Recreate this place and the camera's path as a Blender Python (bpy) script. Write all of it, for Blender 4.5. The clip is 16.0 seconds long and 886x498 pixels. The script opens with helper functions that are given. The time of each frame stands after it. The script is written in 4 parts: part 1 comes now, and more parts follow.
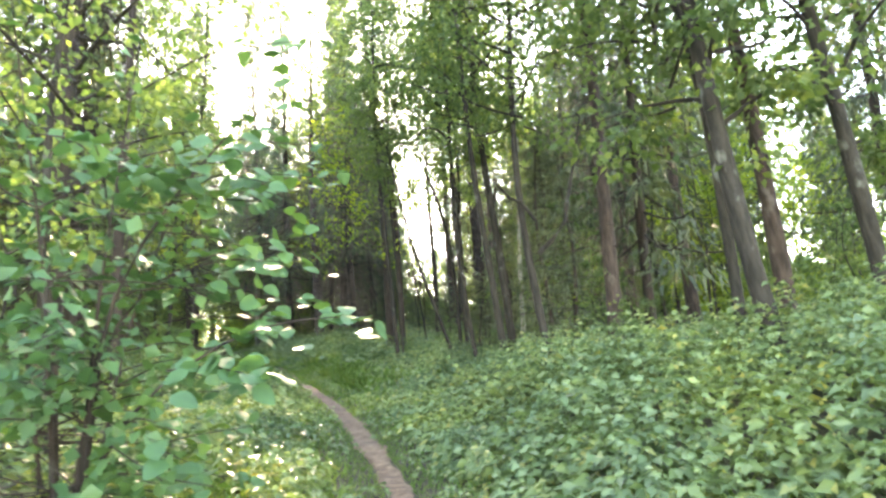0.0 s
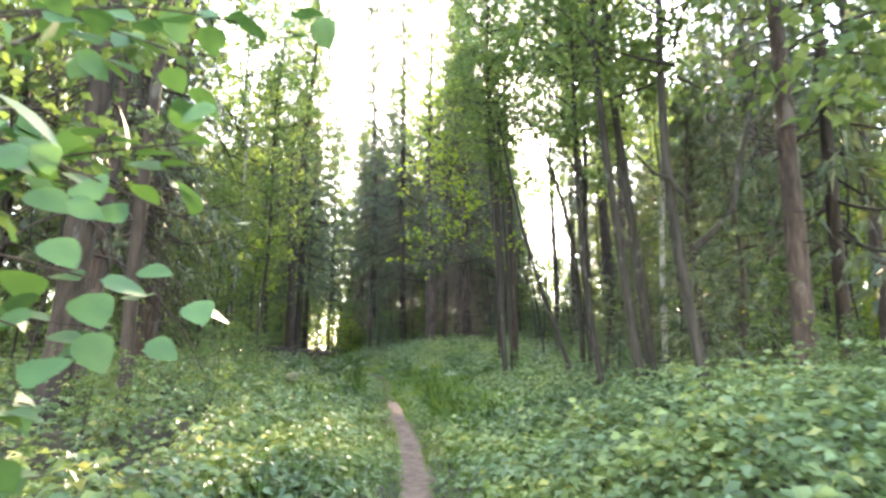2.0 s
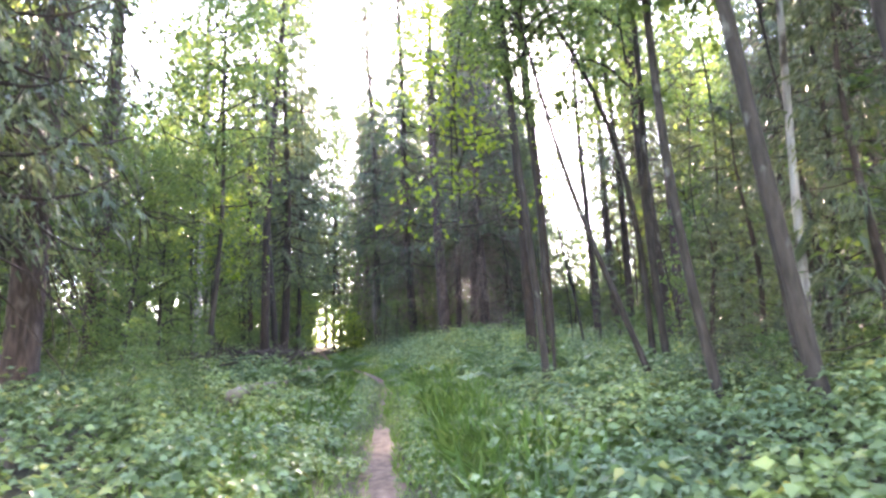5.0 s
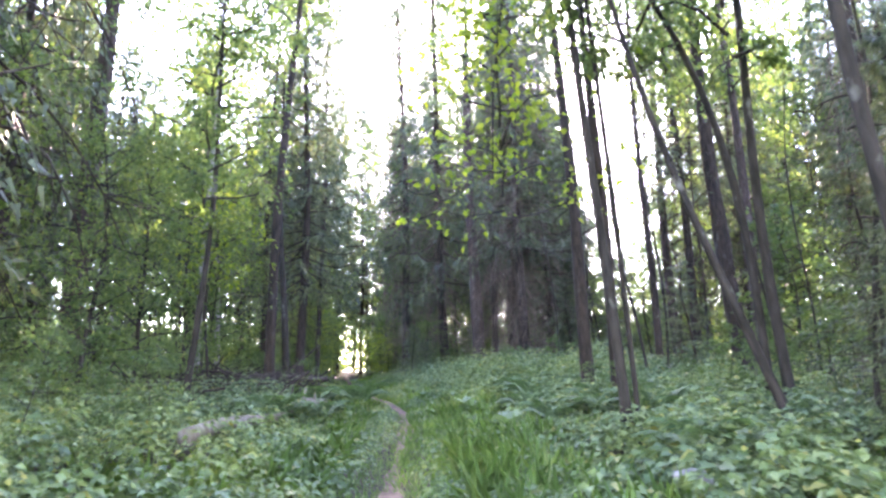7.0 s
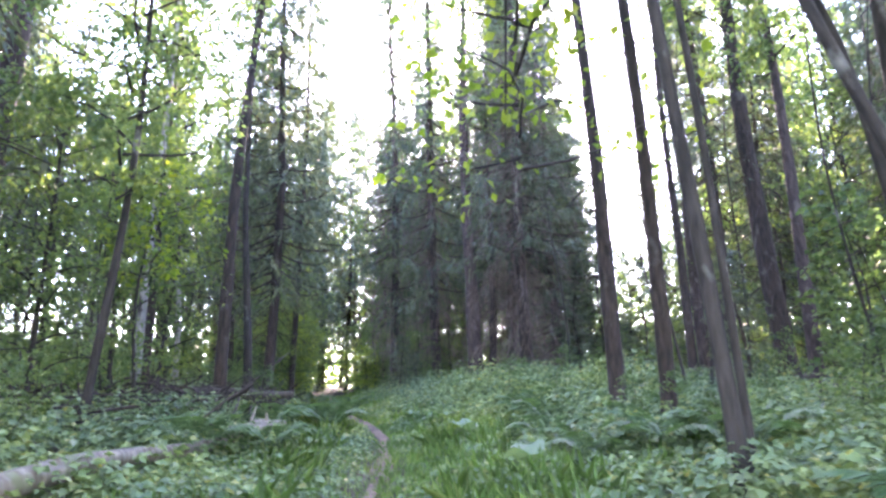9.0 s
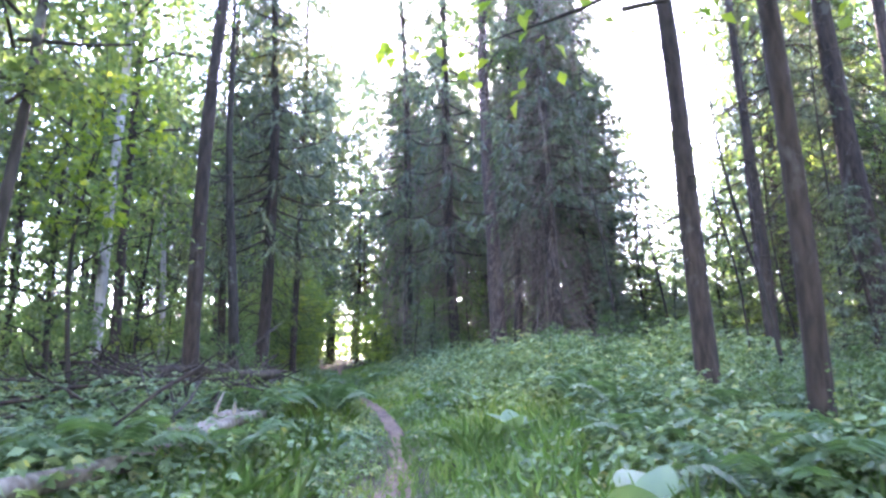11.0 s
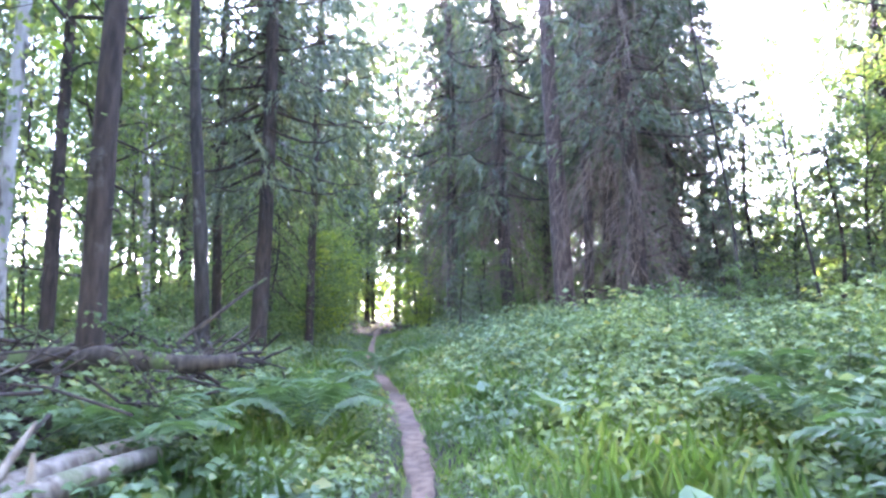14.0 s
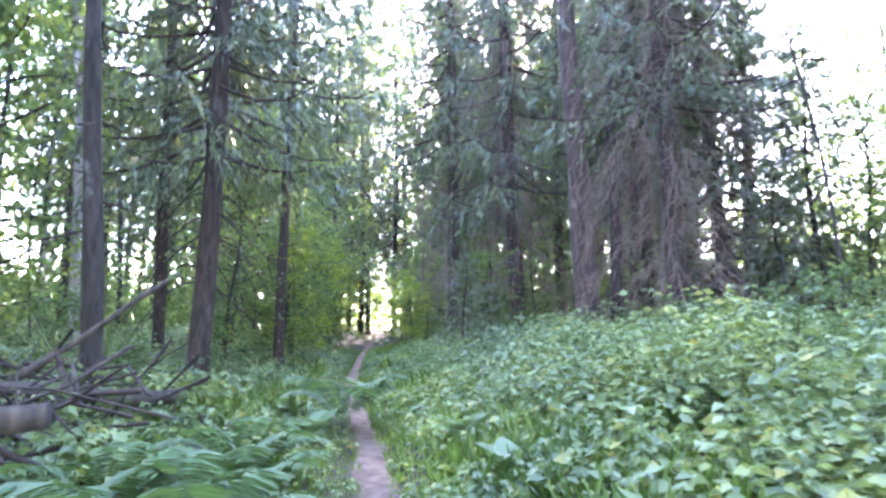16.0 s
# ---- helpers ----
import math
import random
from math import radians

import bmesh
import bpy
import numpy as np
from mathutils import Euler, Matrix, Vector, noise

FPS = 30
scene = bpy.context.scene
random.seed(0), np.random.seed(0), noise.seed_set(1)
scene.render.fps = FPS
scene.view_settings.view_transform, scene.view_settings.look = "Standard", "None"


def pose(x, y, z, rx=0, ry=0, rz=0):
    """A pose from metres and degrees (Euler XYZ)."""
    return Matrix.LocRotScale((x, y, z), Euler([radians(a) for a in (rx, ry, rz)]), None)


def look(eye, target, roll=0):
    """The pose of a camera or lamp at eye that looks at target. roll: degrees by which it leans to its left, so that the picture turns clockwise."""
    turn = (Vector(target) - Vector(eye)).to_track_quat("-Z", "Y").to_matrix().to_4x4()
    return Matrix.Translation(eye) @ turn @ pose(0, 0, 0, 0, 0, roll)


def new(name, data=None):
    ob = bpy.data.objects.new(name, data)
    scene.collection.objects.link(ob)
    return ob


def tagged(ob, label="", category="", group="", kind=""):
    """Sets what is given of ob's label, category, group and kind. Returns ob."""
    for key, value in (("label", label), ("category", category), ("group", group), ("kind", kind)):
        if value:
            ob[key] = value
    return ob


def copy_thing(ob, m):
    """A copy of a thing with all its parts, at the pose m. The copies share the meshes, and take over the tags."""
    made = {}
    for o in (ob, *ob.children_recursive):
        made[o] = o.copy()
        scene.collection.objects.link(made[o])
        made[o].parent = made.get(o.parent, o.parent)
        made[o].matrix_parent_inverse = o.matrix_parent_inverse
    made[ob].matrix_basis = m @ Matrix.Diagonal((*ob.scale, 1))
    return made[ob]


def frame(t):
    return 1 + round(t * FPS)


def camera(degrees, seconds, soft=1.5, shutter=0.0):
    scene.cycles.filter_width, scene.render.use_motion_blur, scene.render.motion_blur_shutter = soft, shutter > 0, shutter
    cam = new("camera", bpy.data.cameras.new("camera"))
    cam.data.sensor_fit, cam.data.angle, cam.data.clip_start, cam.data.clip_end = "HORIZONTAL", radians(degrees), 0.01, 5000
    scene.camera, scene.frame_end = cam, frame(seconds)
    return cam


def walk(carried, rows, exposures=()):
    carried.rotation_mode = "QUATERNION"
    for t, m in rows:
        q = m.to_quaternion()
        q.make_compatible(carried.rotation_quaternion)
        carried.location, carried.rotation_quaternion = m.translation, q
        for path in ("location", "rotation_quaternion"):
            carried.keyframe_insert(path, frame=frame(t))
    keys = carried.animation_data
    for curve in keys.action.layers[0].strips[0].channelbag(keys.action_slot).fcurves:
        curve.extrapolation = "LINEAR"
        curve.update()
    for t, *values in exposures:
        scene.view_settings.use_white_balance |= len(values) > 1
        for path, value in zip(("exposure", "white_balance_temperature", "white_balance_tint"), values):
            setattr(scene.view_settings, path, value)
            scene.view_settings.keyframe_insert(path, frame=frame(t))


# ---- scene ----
cam = camera(67.8, 16.0, soft=2.7, shutter=0.4)
METRES, EYE, TILT, LEAN, TURN = 25.0, 1.45, 10.5, 3.5, 0.0
ROWS = [
    (0.0, 0.0, 0.0, 0.0, -0.0, 0.0, 0.0),
    (0.5, 0.0045, 0.0284, -0.0026, 0.17, 0.75, -2.64),
    (1.0, 0.008, 0.0607, -0.0057, 3.29, 1.36, -1.6),
    (1.5, 0.0072, 0.0904, -0.0081, 8.12, 0.39, -1.46),
    (2.0, 0.0061, 0.1257, -0.011, 10.9, 0.48, -1.64),
    (2.5, 0.0009, 0.1569, -0.0156, 14.38, 0.37, -1.92),
    (3.0, -0.0052, 0.1898, -0.0197, 12.93, -3.09, 0.32),
    (3.5, -0.0107, 0.2196, -0.0227, 13.25, -0.9, 0.5),
    (4.0, -0.0139, 0.254, -0.0273, 7.76, -0.07, 1.07),
    (4.5, -0.0209, 0.2852, -0.0305, 11.11, 0.35, 1.45),
    (5.0, -0.0257, 0.3189, -0.0365, 12.06, -0.26, 1.2),
    (7.5, -0.0606, 0.4646, -0.0594, 15.22, 2.55, 0.43),
    (8.0, -0.0672, 0.4956, -0.0646, 13.47, 2.77, -0.08),
    (8.5, -0.0771, 0.5246, -0.0697, 14.23, 3.01, 0.4),
    (9.0, -0.0856, 0.5555, -0.0755, 14.35, 3.46, 0.08),
    (9.5, -0.0946, 0.5831, -0.0799, 14.84, 2.92, 0.38),
    (12.0, -0.1439, 0.7253, -0.0939, 15.51, 0.49, 0.43),
    (12.5, -0.1531, 0.7537, -0.0973, 14.95, 1.46, -0.11),
    (13.0, -0.1624, 0.7845, -0.1004, 15.19, 1.47, -0.24),
    (13.5, -0.1708, 0.8144, -0.104, 18.28, -0.1, -0.15),
    (14.0, -0.1785, 0.8414, -0.1083, 19.42, -2.45, 0.94),
    (14.5, -0.1864, 0.87, -0.111, 17.25, -2.46, 1.91),
    (15.0, -0.1983, 0.899, -0.1143, 17.67, -0.75, 1.97),
    (15.5, -0.2078, 0.9268, -0.1195, 18.11, -0.42, 1.48),
    (16.0, -0.2183, 0.9573, -0.1242, 19.48, -1.61, 0.71),
]
walk(cam, [(t, pose(0, 0, EYE, TILT, LEAN, TURN) @ pose(METRES * x, METRES * y, METRES * z, 90 + pitch, roll, yaw)) for t, x, y, z, yaw, pitch, roll in ROWS],
     exposures=[(0, 4.5, 9300, 15), (5, 4.85, 7700, 32), (9, 4.9, 6900, 36), (12, 5.2, 6550, 34), (16, 5.7, 6700, 36)])

# ---- world, sun ----
SUN_AZ, SUN_EL = -11.3, 27.0
world = bpy.data.worlds.new("world")
scene.world = world
world.use_nodes = True
wn = world.node_tree
sky = wn.nodes.new("ShaderNodeTexSky")
sky.sky_type, sky.sun_disc = "NISHITA", False
sky.sun_elevation, sky.sun_rotation = radians(SUN_EL), radians(SUN_AZ)
sky.dust_density, sky.ozone_density = 0.3, 1.0
wn.links.new(sky.outputs[0], wn.nodes["Background"].inputs[0])
wn.nodes["Background"].inputs[1].default_value = 0.15
sun = new("sun", bpy.data.lights.new("sun", "SUN"))
sun.data.energy, sun.data.angle, sun.data.color = 2.1, radians(0.6), (1.0, 0.93, 0.8)
a, e = radians(SUN_AZ), radians(SUN_EL)
sun.matrix_world = look((0, 0, 30), (-math.sin(a) * math.cos(e), -math.cos(a) * math.cos(e), 30 - math.sin(e)))

# ---- materials ----


def material(name):
    m = bpy.data.materials.new(name)
    m.use_nodes = True
    nt = m.node_tree
    return m, nt, nt.nodes["Principled BSDF"], nt.nodes["Material Output"]


def ramp(nt, source, stops):
    r = nt.nodes.new("ShaderNodeValToRGB")
    el = r.color_ramp.elements
    while len(el) < len(stops):
        el.new(0.5)
    for k, (p, c) in zip(el, stops):
        k.position, k.color = p, (*c, 1)
    nt.links.new(source, r.inputs[0])
    return r.outputs[0]


def tex(nt, scale, stretch=(1, 1, 1), detail=4.0, kind="Object"):
    co, mp, n = nt.nodes.new("ShaderNodeTexCoord"), nt.nodes.new("ShaderNodeMapping"), nt.nodes.new("ShaderNodeTexNoise")
    mp.inputs["Scale"].default_value = stretch
    n.inputs["Scale"].default_value, n.inputs["Detail"].default_value = scale, detail
    nt.links.new(co.outputs[kind], mp.inputs[0])
    nt.links.new(mp.outputs[0], n.inputs["Vector"])
    return n.outputs["Fac"]


def bump(nt, bsdf, height, strength, distance):
    b = nt.nodes.new("ShaderNodeBump")
    b.inputs["Strength"].default_value, b.inputs["Distance"].default_value = strength, distance
    nt.links.new(height, b.inputs["Height"])
    nt.links.new(b.outputs[0], bsdf.inputs["Normal"])


def mixed(nt, a, b, fac, mode="MIX"):
    m = nt.nodes.new("ShaderNodeMix")
    m.data_type, m.blend_type = "RGBA", mode
    if isinstance(fac, float):
        m.inputs[0].default_value = fac
    else:
        nt.links.new(fac, m.inputs[0])
    nt.links.new(a, m.inputs[6])
    nt.links.new(b, m.inputs[7])
    return m.outputs[2]


def leaf_material(name, stops, through_light=0.45, rough=0.45, patch=None):
    """Thin leaf: each leaf its own tint, larger drifts of tint over the plant, light passing through."""
    m, nt, bsdf, out = material(name)
    geo = nt.nodes.new("ShaderNodeNewGeometry")
    col = ramp(nt, geo.outputs["Random Per Island"], stops)
    drift = ramp(nt, tex(nt, 0.55), [(0.35, (0.62, 0.72, 0.78)), (0.5, (0.95, 0.98, 0.95)), (0.65, (1.25, 1.15, 0.85))])
    col = mixed(nt, col, drift, 1.0, "MULTIPLY")
    nt.links.new(col, bsdf.inputs["Base Color"])
    bsdf.inputs["Roughness"].default_value = rough
    tr = nt.nodes.new("ShaderNodeBsdfTranslucent")
    warm = nt.nodes.new("ShaderNodeMix")
    warm.data_type, warm.blend_type = "RGBA", "MULTIPLY"
    warm.inputs[0].default_value = 1.0
    warm.inputs[7].default_value = (1.35, 1.3, 0.7, 1)
    nt.links.new(col, warm.inputs[6])
    nt.links.new(warm.outputs[2], tr.inputs[0])
    mx = nt.nodes.new("ShaderNodeMixShader")
    mx.inputs[0].default_value = through_light
    nt.links.new(bsdf.outputs[0], mx.inputs[1])
    nt.links.new(tr.outputs[0], mx.inputs[2])
    nt.links.new(mx.outputs[0], out.inputs[0])
    return m


def bark_material(name, dark, light, patch, patch_at=0.6, scale=14.0):
    m, nt, bsdf, out = material(name)
    f = tex(nt, scale, (1, 1, 0.22), 6)
    col = ramp(nt, f, [(0.35, dark), (0.66, light)])
    blotch = ramp(nt, tex(nt, 3.2, (1, 1, 0.6), 5), [(patch_at - 0.04, (0, 0, 0)), (patch_at + 0.05, (1, 1, 1))])
    rgb = nt.nodes.new("ShaderNodeRGB")
    rgb.outputs[0].default_value = (*patch, 1)
    nt.links.new(mixed(nt, col, rgb.outputs[0], blotch), bsdf.inputs["Base Color"])
    bsdf.inputs["Roughness"].default_value = 0.95
    bump(nt, bsdf, f, 0.9, 0.03)
    return m


M_HERB = leaf_material("herb_leaf", [(0.0, (0.07, 0.12, 0.055)), (0.5, (0.15, 0.225, 0.11)), (0.9, (0.22, 0.3, 0.165)), (0.99, (0.32, 0.31, 0.12))], 0.38, 0.45)
M_GRASS = leaf_material("grass_blade", [(0.0, (0.08, 0.165, 0.04)), (0.7, (0.14, 0.25, 0.065)), (1.0, (0.22, 0.29, 0.11))], 0.46, 0.5)
M_HAZEL = leaf_material("hazel_leaf", [(0.0, (0.04, 0.11, 0.045)), (1.0, (0.075, 0.165, 0.065))], 0.3, 0.55)
M_BROAD = leaf_material("broad_leaf", [(0.0, (0.065, 0.115, 0.05)), (0.7, (0.11, 0.175, 0.075)), (1.0, (0.18, 0.24, 0.1))], 0.6, 0.5)
M_MAPLE = leaf_material("yellow_green_leaf", [(0.0, (0.13, 0.22, 0.03)), (1.0, (0.24, 0.3, 0.05))], 0.55, 0.5)
M_NEEDLE = leaf_material("spruce_needles", [(0.0, (0.045, 0.07, 0.045)), (0.7, (0.08, 0.11, 0.065)), (1.0, (0.13, 0.15, 0.09))], 0.3, 0.55)
M_FERN = leaf_material("fern_leaf", [(0.0, (0.06, 0.125, 0.05)), (1.0, (0.11, 0.19, 0.085))], 0.4, 0.5)
M_DEADTWIG = bark_material("dead_twigs", (0.1, 0.072, 0.056), (0.2, 0.15, 0.12), (0.22, 0.2, 0.175), 0.62, 20)
M_SPRUCE = bark_material("spruce_bark", (0.014, 0.01, 0.008), (0.047, 0.033, 0.027), (0.075, 0.068, 0.062), 0.64)
M_PINE = bark_material("pine_bark", (0.022, 0.015, 0.013), (0.075, 0.052, 0.045), (0.11, 0.09, 0.085), 0.62)
M_ALDER = bark_material("alder_bark", (0.012, 0.01, 0.008), (0.04, 0.034, 0.029), (0.13, 0.135, 0.12), 0.65)
M_BIRCH = bark_material("birch_bark", (0.17, 0.165, 0.155), (0.36, 0.35, 0.33), (0.05, 0.045, 0.04), 0.58, 8)
M_DARKLOG = bark_material("rotten_wood", (0.02, 0.017, 0.014), (0.07, 0.055, 0.043), (0.06, 0.09, 0.03), 0.6)
M_PALELOG = bark_material("weathered_wood", (0.11, 0.085, 0.065), (0.26, 0.225, 0.185), (0.12, 0.13, 0.07), 0.6)

M_SOIL, nt, bsdf, _ = material("forest_floor")
c1 = ramp(nt, tex(nt, 6, detail=8), [(0.35, (0.025, 0.022, 0.014)), (0.55, (0.06, 0.05, 0.03)), (0.7, (0.05, 0.075, 0.025))])
c2 = ramp(nt, tex(nt, 0.5), [(0.35, (0.6, 0.7, 0.6)), (0.65, (1.2, 1.2, 1.0))])
nt.links.new(mixed(nt, c1, c2, 1.0, "MULTIPLY"), bsdf.inputs["Base Color"])
bsdf.inputs["Roughness"].default_value = 1.0
bump(nt, bsdf, tex(nt, 25, detail=8), 0.8, 0.05)

M_PATH, nt, bsdf, _ = material("trodden_earth")
c1 = ramp(nt, tex(nt, 9, detail=9), [(0.3, (0.07, 0.042, 0.028)), (0.52, (0.15, 0.095, 0.066)), (0.7, (0.22, 0.15, 0.108))])
c2 = ramp(nt, tex(nt, 0.9), [(0.35, (0.75, 0.75, 0.78)), (0.65, (1.15, 1.1, 1.05))])
nt.links.new(mixed(nt, c1, c2, 1.0, "MULTIPLY"), bsdf.inputs["Base Color"])
bsdf.inputs["Roughness"].default_value = 0.95
bump(nt, bsdf, tex(nt, 40, detail=8), 0.7, 0.02)

# ---- the lie of the land ----
PATH_Y = (-25, 0, 3, 6, 9, 12.6, 14, 19, 22.4, 25, 28.8, 31.3, 35.9, 41.5, 55, 75)
PATH_X = (1.0, 0.15, 0.1, -0.43, -1.1, -2.05, -2.5, -4.05, -5.0, -5.8, -7.5, -8.9, -11.4, -14.0, -20.0, -27.0)
rng = np.random.default_rng(5)


def path_x(y):
    return sum(np.interp(np.asarray(y) + d, PATH_Y, PATH_X) for d in (-1.2, 0, 1.2)) / 3


def beside(x, y):
    """Metres to the right of the path's middle line."""
    return (x - path_x(y)) * 0.94


def land(x, y):
    x, y = np.asarray(x, float), np.asarray(y, float)
    u = beside(x, y)
    ys = np.where(y < 55, y, 55 + 25 * np.tanh((y - 55) / 25))
    ys = np.where(ys > -12, ys, -12 + 10 * np.tanh((ys + 12) / 10))
    z = 0.073 * ys
    right, left = np.clip(u - 1.1, 0, None), np.clip(-u - 0.9, 0, None)
    z = z + np.interp(y, (0, 9, 15, 24, 40), (1.0, 0.95, 0.6, 0.5, 0.6)) * np.tanh(right * 0.13) + 0.65 * np.tanh(left * 0.2)
    off = np.clip(np.abs(u) - 0.4, 0, 1)
    return z + off * (0.05 * np.sin(1.7 * x + 0.6 * y) * np.sin(1.3 * y - 0.5 * x) + 0.03 * np.sin(4.1 * x) * np.sin(3.7 * y + 1))


def mesh_of(name, verts, faces, mat, smooth=False):
    """faces: an array of equal-sized faces."""
    verts, faces = np.asarray(verts, np.float32), np.asarray(faces, np.int32)
    n, k = faces.shape
    me = bpy.data.meshes.new(name)
    me.vertices.add(len(verts))
    me.vertices.foreach_set("co", verts.ravel())
    me.loops.add(n * k)
    me.loops.foreach_set("vertex_index", faces.ravel())
    me.polygons.add(n)
    me.polygons.foreach_set("loop_start", np.arange(0, n * k, k, dtype=np.int32))
    if smooth:
        me.polygons.foreach_set("use_smooth", np.ones(n, bool))
    me.update(calc_edges=True)
    me.materials.append(mat)
    return me


def part(name, me, parent, label="", at=None):
    ob = new(name, me)
    ob.parent = parent
    if at is not None:
        ob.matrix_basis = at
    if label:
        tagged(ob, label)
    return ob


def grid(xs, ys, lift=0.0):
    X, Y = np.meshgrid(xs, ys)
    V = np.stack([X, Y, land(X, Y) + lift], -1).reshape(-1, 3)
    w, h = len(xs), len(ys)
    i = (np.arange(h - 1)[:, None] * w + np.arange(w - 1)).ravel()
    return V, np.stack([i, i + 1, i + 1 + w, i + w], 1)


far = np.array([60, 75, 95, 130, 200, 400, 1200])
xs = np.concatenate([-far[::-1] - 10, np.arange(-45, 35.1, 0.4), far - 20])
ys = np.concatenate([-far[::-1] + 40, np.arange(-15, 70.1, 0.4), far + 20])
ground = new("ground", mesh_of("ground", *grid(xs, ys), M_SOIL, True))
tagged(ground, "dark leaf-littered forest floor with moss", "ground", kind="structure")

py = np.arange(-15, 62, 0.12)
px = path_x(py)
half = np.interp(py, (0, 8, 11, 15, 18, 20, 24, 28, 40), (0.09, 0.11, 0.17, 0.19, 0.11, 0.08, 0.1, 0.15, 0.13)) + 0.03 * np.sin(py * 0.9) + 0.025 * np.sin(py * 3.1 + 1)
V = []
for k, (s, lift) in enumerate(((-1.25, -0.03), (-1, 0.012), (-0.4, 0.004), (0.3, 0.006), (1, 0.012), (1.25, -0.03))):
    wob = 0.03 * np.sin(py * (5.3 + k) + k * 2)
    x = px + s * half + (wob if abs(s) >= 1 else 0)
    V.append(np.stack([x, py, land(x, py) + lift + 0.008 + 0.008 * np.sin(py * 6 + k)], -1))
V = np.stack(V, 1).reshape(-1, 3)
i = (np.arange(len(py) - 1)[:, None] * 6 + np.arange(5)).ravel()
trail = new("path", mesh_of("path", V, np.stack([i, i + 1, i + 7, i + 6], 1), M_PATH, True))
tagged(trail, "narrow trodden brown earth footpath between herbs", "path", kind="structure")

# ---- plant building blocks ----


def unit(v):
    return v / np.maximum(np.linalg.norm(v, axis=-1, keepdims=True), 1e-9)


def leaf_arrays(P, D, S, width=0.6, fold=0.12, droop=0.12, tilt=0.5, plain=False):
    """Folded four-cornered leaves, or plain pointed blades: foot P, way D, length S."""
    n = len(P)
    D = unit(D)
    S = np.broadcast_to(np.asarray(S, float), (n,))[:, None]
    N = unit(np.array([0, 0, 1.0]) + tilt * rng.normal(size=(n, 3)))
    side = unit(np.cross(D, N))
    N = np.cross(side, D)
    if plain:
        foot = P + D * S * 0.25
        V = np.stack([foot - side * S * width / 2, foot + side * S * width / 2, P + D * S - N * S * droop], 1)
        return V.reshape(-1, 3), np.arange(n * 3).reshape(-1, 3)
    mid = P + D * S * 0.45 + N * S * fold
    V = np.stack([P, mid + side * S * width / 2, P + D * S - N * S * droop, mid - side * S * width / 2], 1)
    b = np.arange(n)[:, None] * 4
    F = np.concatenate([b + (0, 1, 2), b + (0, 2, 3)])
    return V.reshape(-1, 3), F


def leaf_mesh(name, P, D, S, mat, **kw):
    V, F = leaf_arrays(np.asarray(P), np.asarray(D), S, **kw)
    return mesh_of(name, V, F, mat)


def tubes(name, lines, mat, sides=6):
    """Tapered tubes: lines of (points, radii)."""
    VV, FF, n0 = [], [], 0
    ang = np.linspace(0, 2 * np.pi, sides, endpoint=False)
    for pts, rad in lines:
        pts, rad = np.asarray(pts, float), np.asarray(rad, float)
        T = unit(np.gradient(pts, axis=0))
        ref = np.where(np.abs(T[:, 2:3]) > 0.9, [[1.0, 0, 0]], [[0, 0, 1.0]])
        A = unit(np.cross(T, ref))
        B = np.cross(T, A)
        R = rad[:, None, None]
        V = pts[:, None] + R * (np.cos(ang)[None, :, None] * A[:, None] + np.sin(ang)[None, :, None] * B[:, None])
        m = len(pts)
        j = np.arange(m - 1)[:, None] * sides
        k, k2 = np.arange(sides), (np.arange(sides) + 1) % sides
        F = np.stack([j + k, j + k2, j + sides + k2, j + sides + k], -1).reshape(-1, 4)
        VV.append(V.reshape(-1, 3))
        FF.append(F + n0)
        n0 += m * sides
    return mesh_of(name, np.concatenate(VV), np.concatenate(FF), mat, True)


def trunk_mesh(name, height, r, mat, bend=0.15, bow=0.0, sides=12, seed=0):
    g = np.random.default_rng(seed)
    z = np.concatenate([[-0.3, 0.0, 0.12, 0.35, 0.8], np.linspace(1.6, height, 16)])
    f = np.clip(z / height, 0, 1)
    ph = g.uniform(0, 6, 4)
    x = bend * (np.sin(f * 7 + ph[0]) - np.sin(ph[0])) * 0.6 + bow * np.sin(np.pi * np.clip(f * 1.7, 0, 1))
    y = bend * (np.sin(f * 6 + ph[1]) - np.sin(ph[1])) * 0.5
    rad = r * (1 - 0.85 * f ** 1.1) * (1 + 0.6 * np.exp(-np.clip(z, 0, None) / 0.18))
    rad = rad * (1 + 0.05 * np.sin(z * 3 + ph[2]))
    me = tubes(name, [(np.stack([x, y, z], 1), rad)], mat, sides)
    co = np.empty(len(me.vertices) * 3, np.float32)
    me.vertices.foreach_get("co", co)
    co = co.reshape(-1, 3)
    c = np.stack([np.interp(co[:, 2], z, x), np.interp(co[:, 2], z, y)], 1)
    a = np.arctan2(co[:, 1] - c[:, 1], co[:, 0] - c[:, 0])
    k = 1 + 0.06 * np.sin(a * 3 + co[:, 2] * 1.5 + ph[3]) + 0.16 * np.exp(-np.clip(co[:, 2], 0, None) / 0.25) * np.sin(a * 4 + ph[0])
    co[:, :2] = c + (co[:, :2] - c) * k[:, None]
    me.vertices.foreach_set("co", co.ravel())
    me.update()
    return me


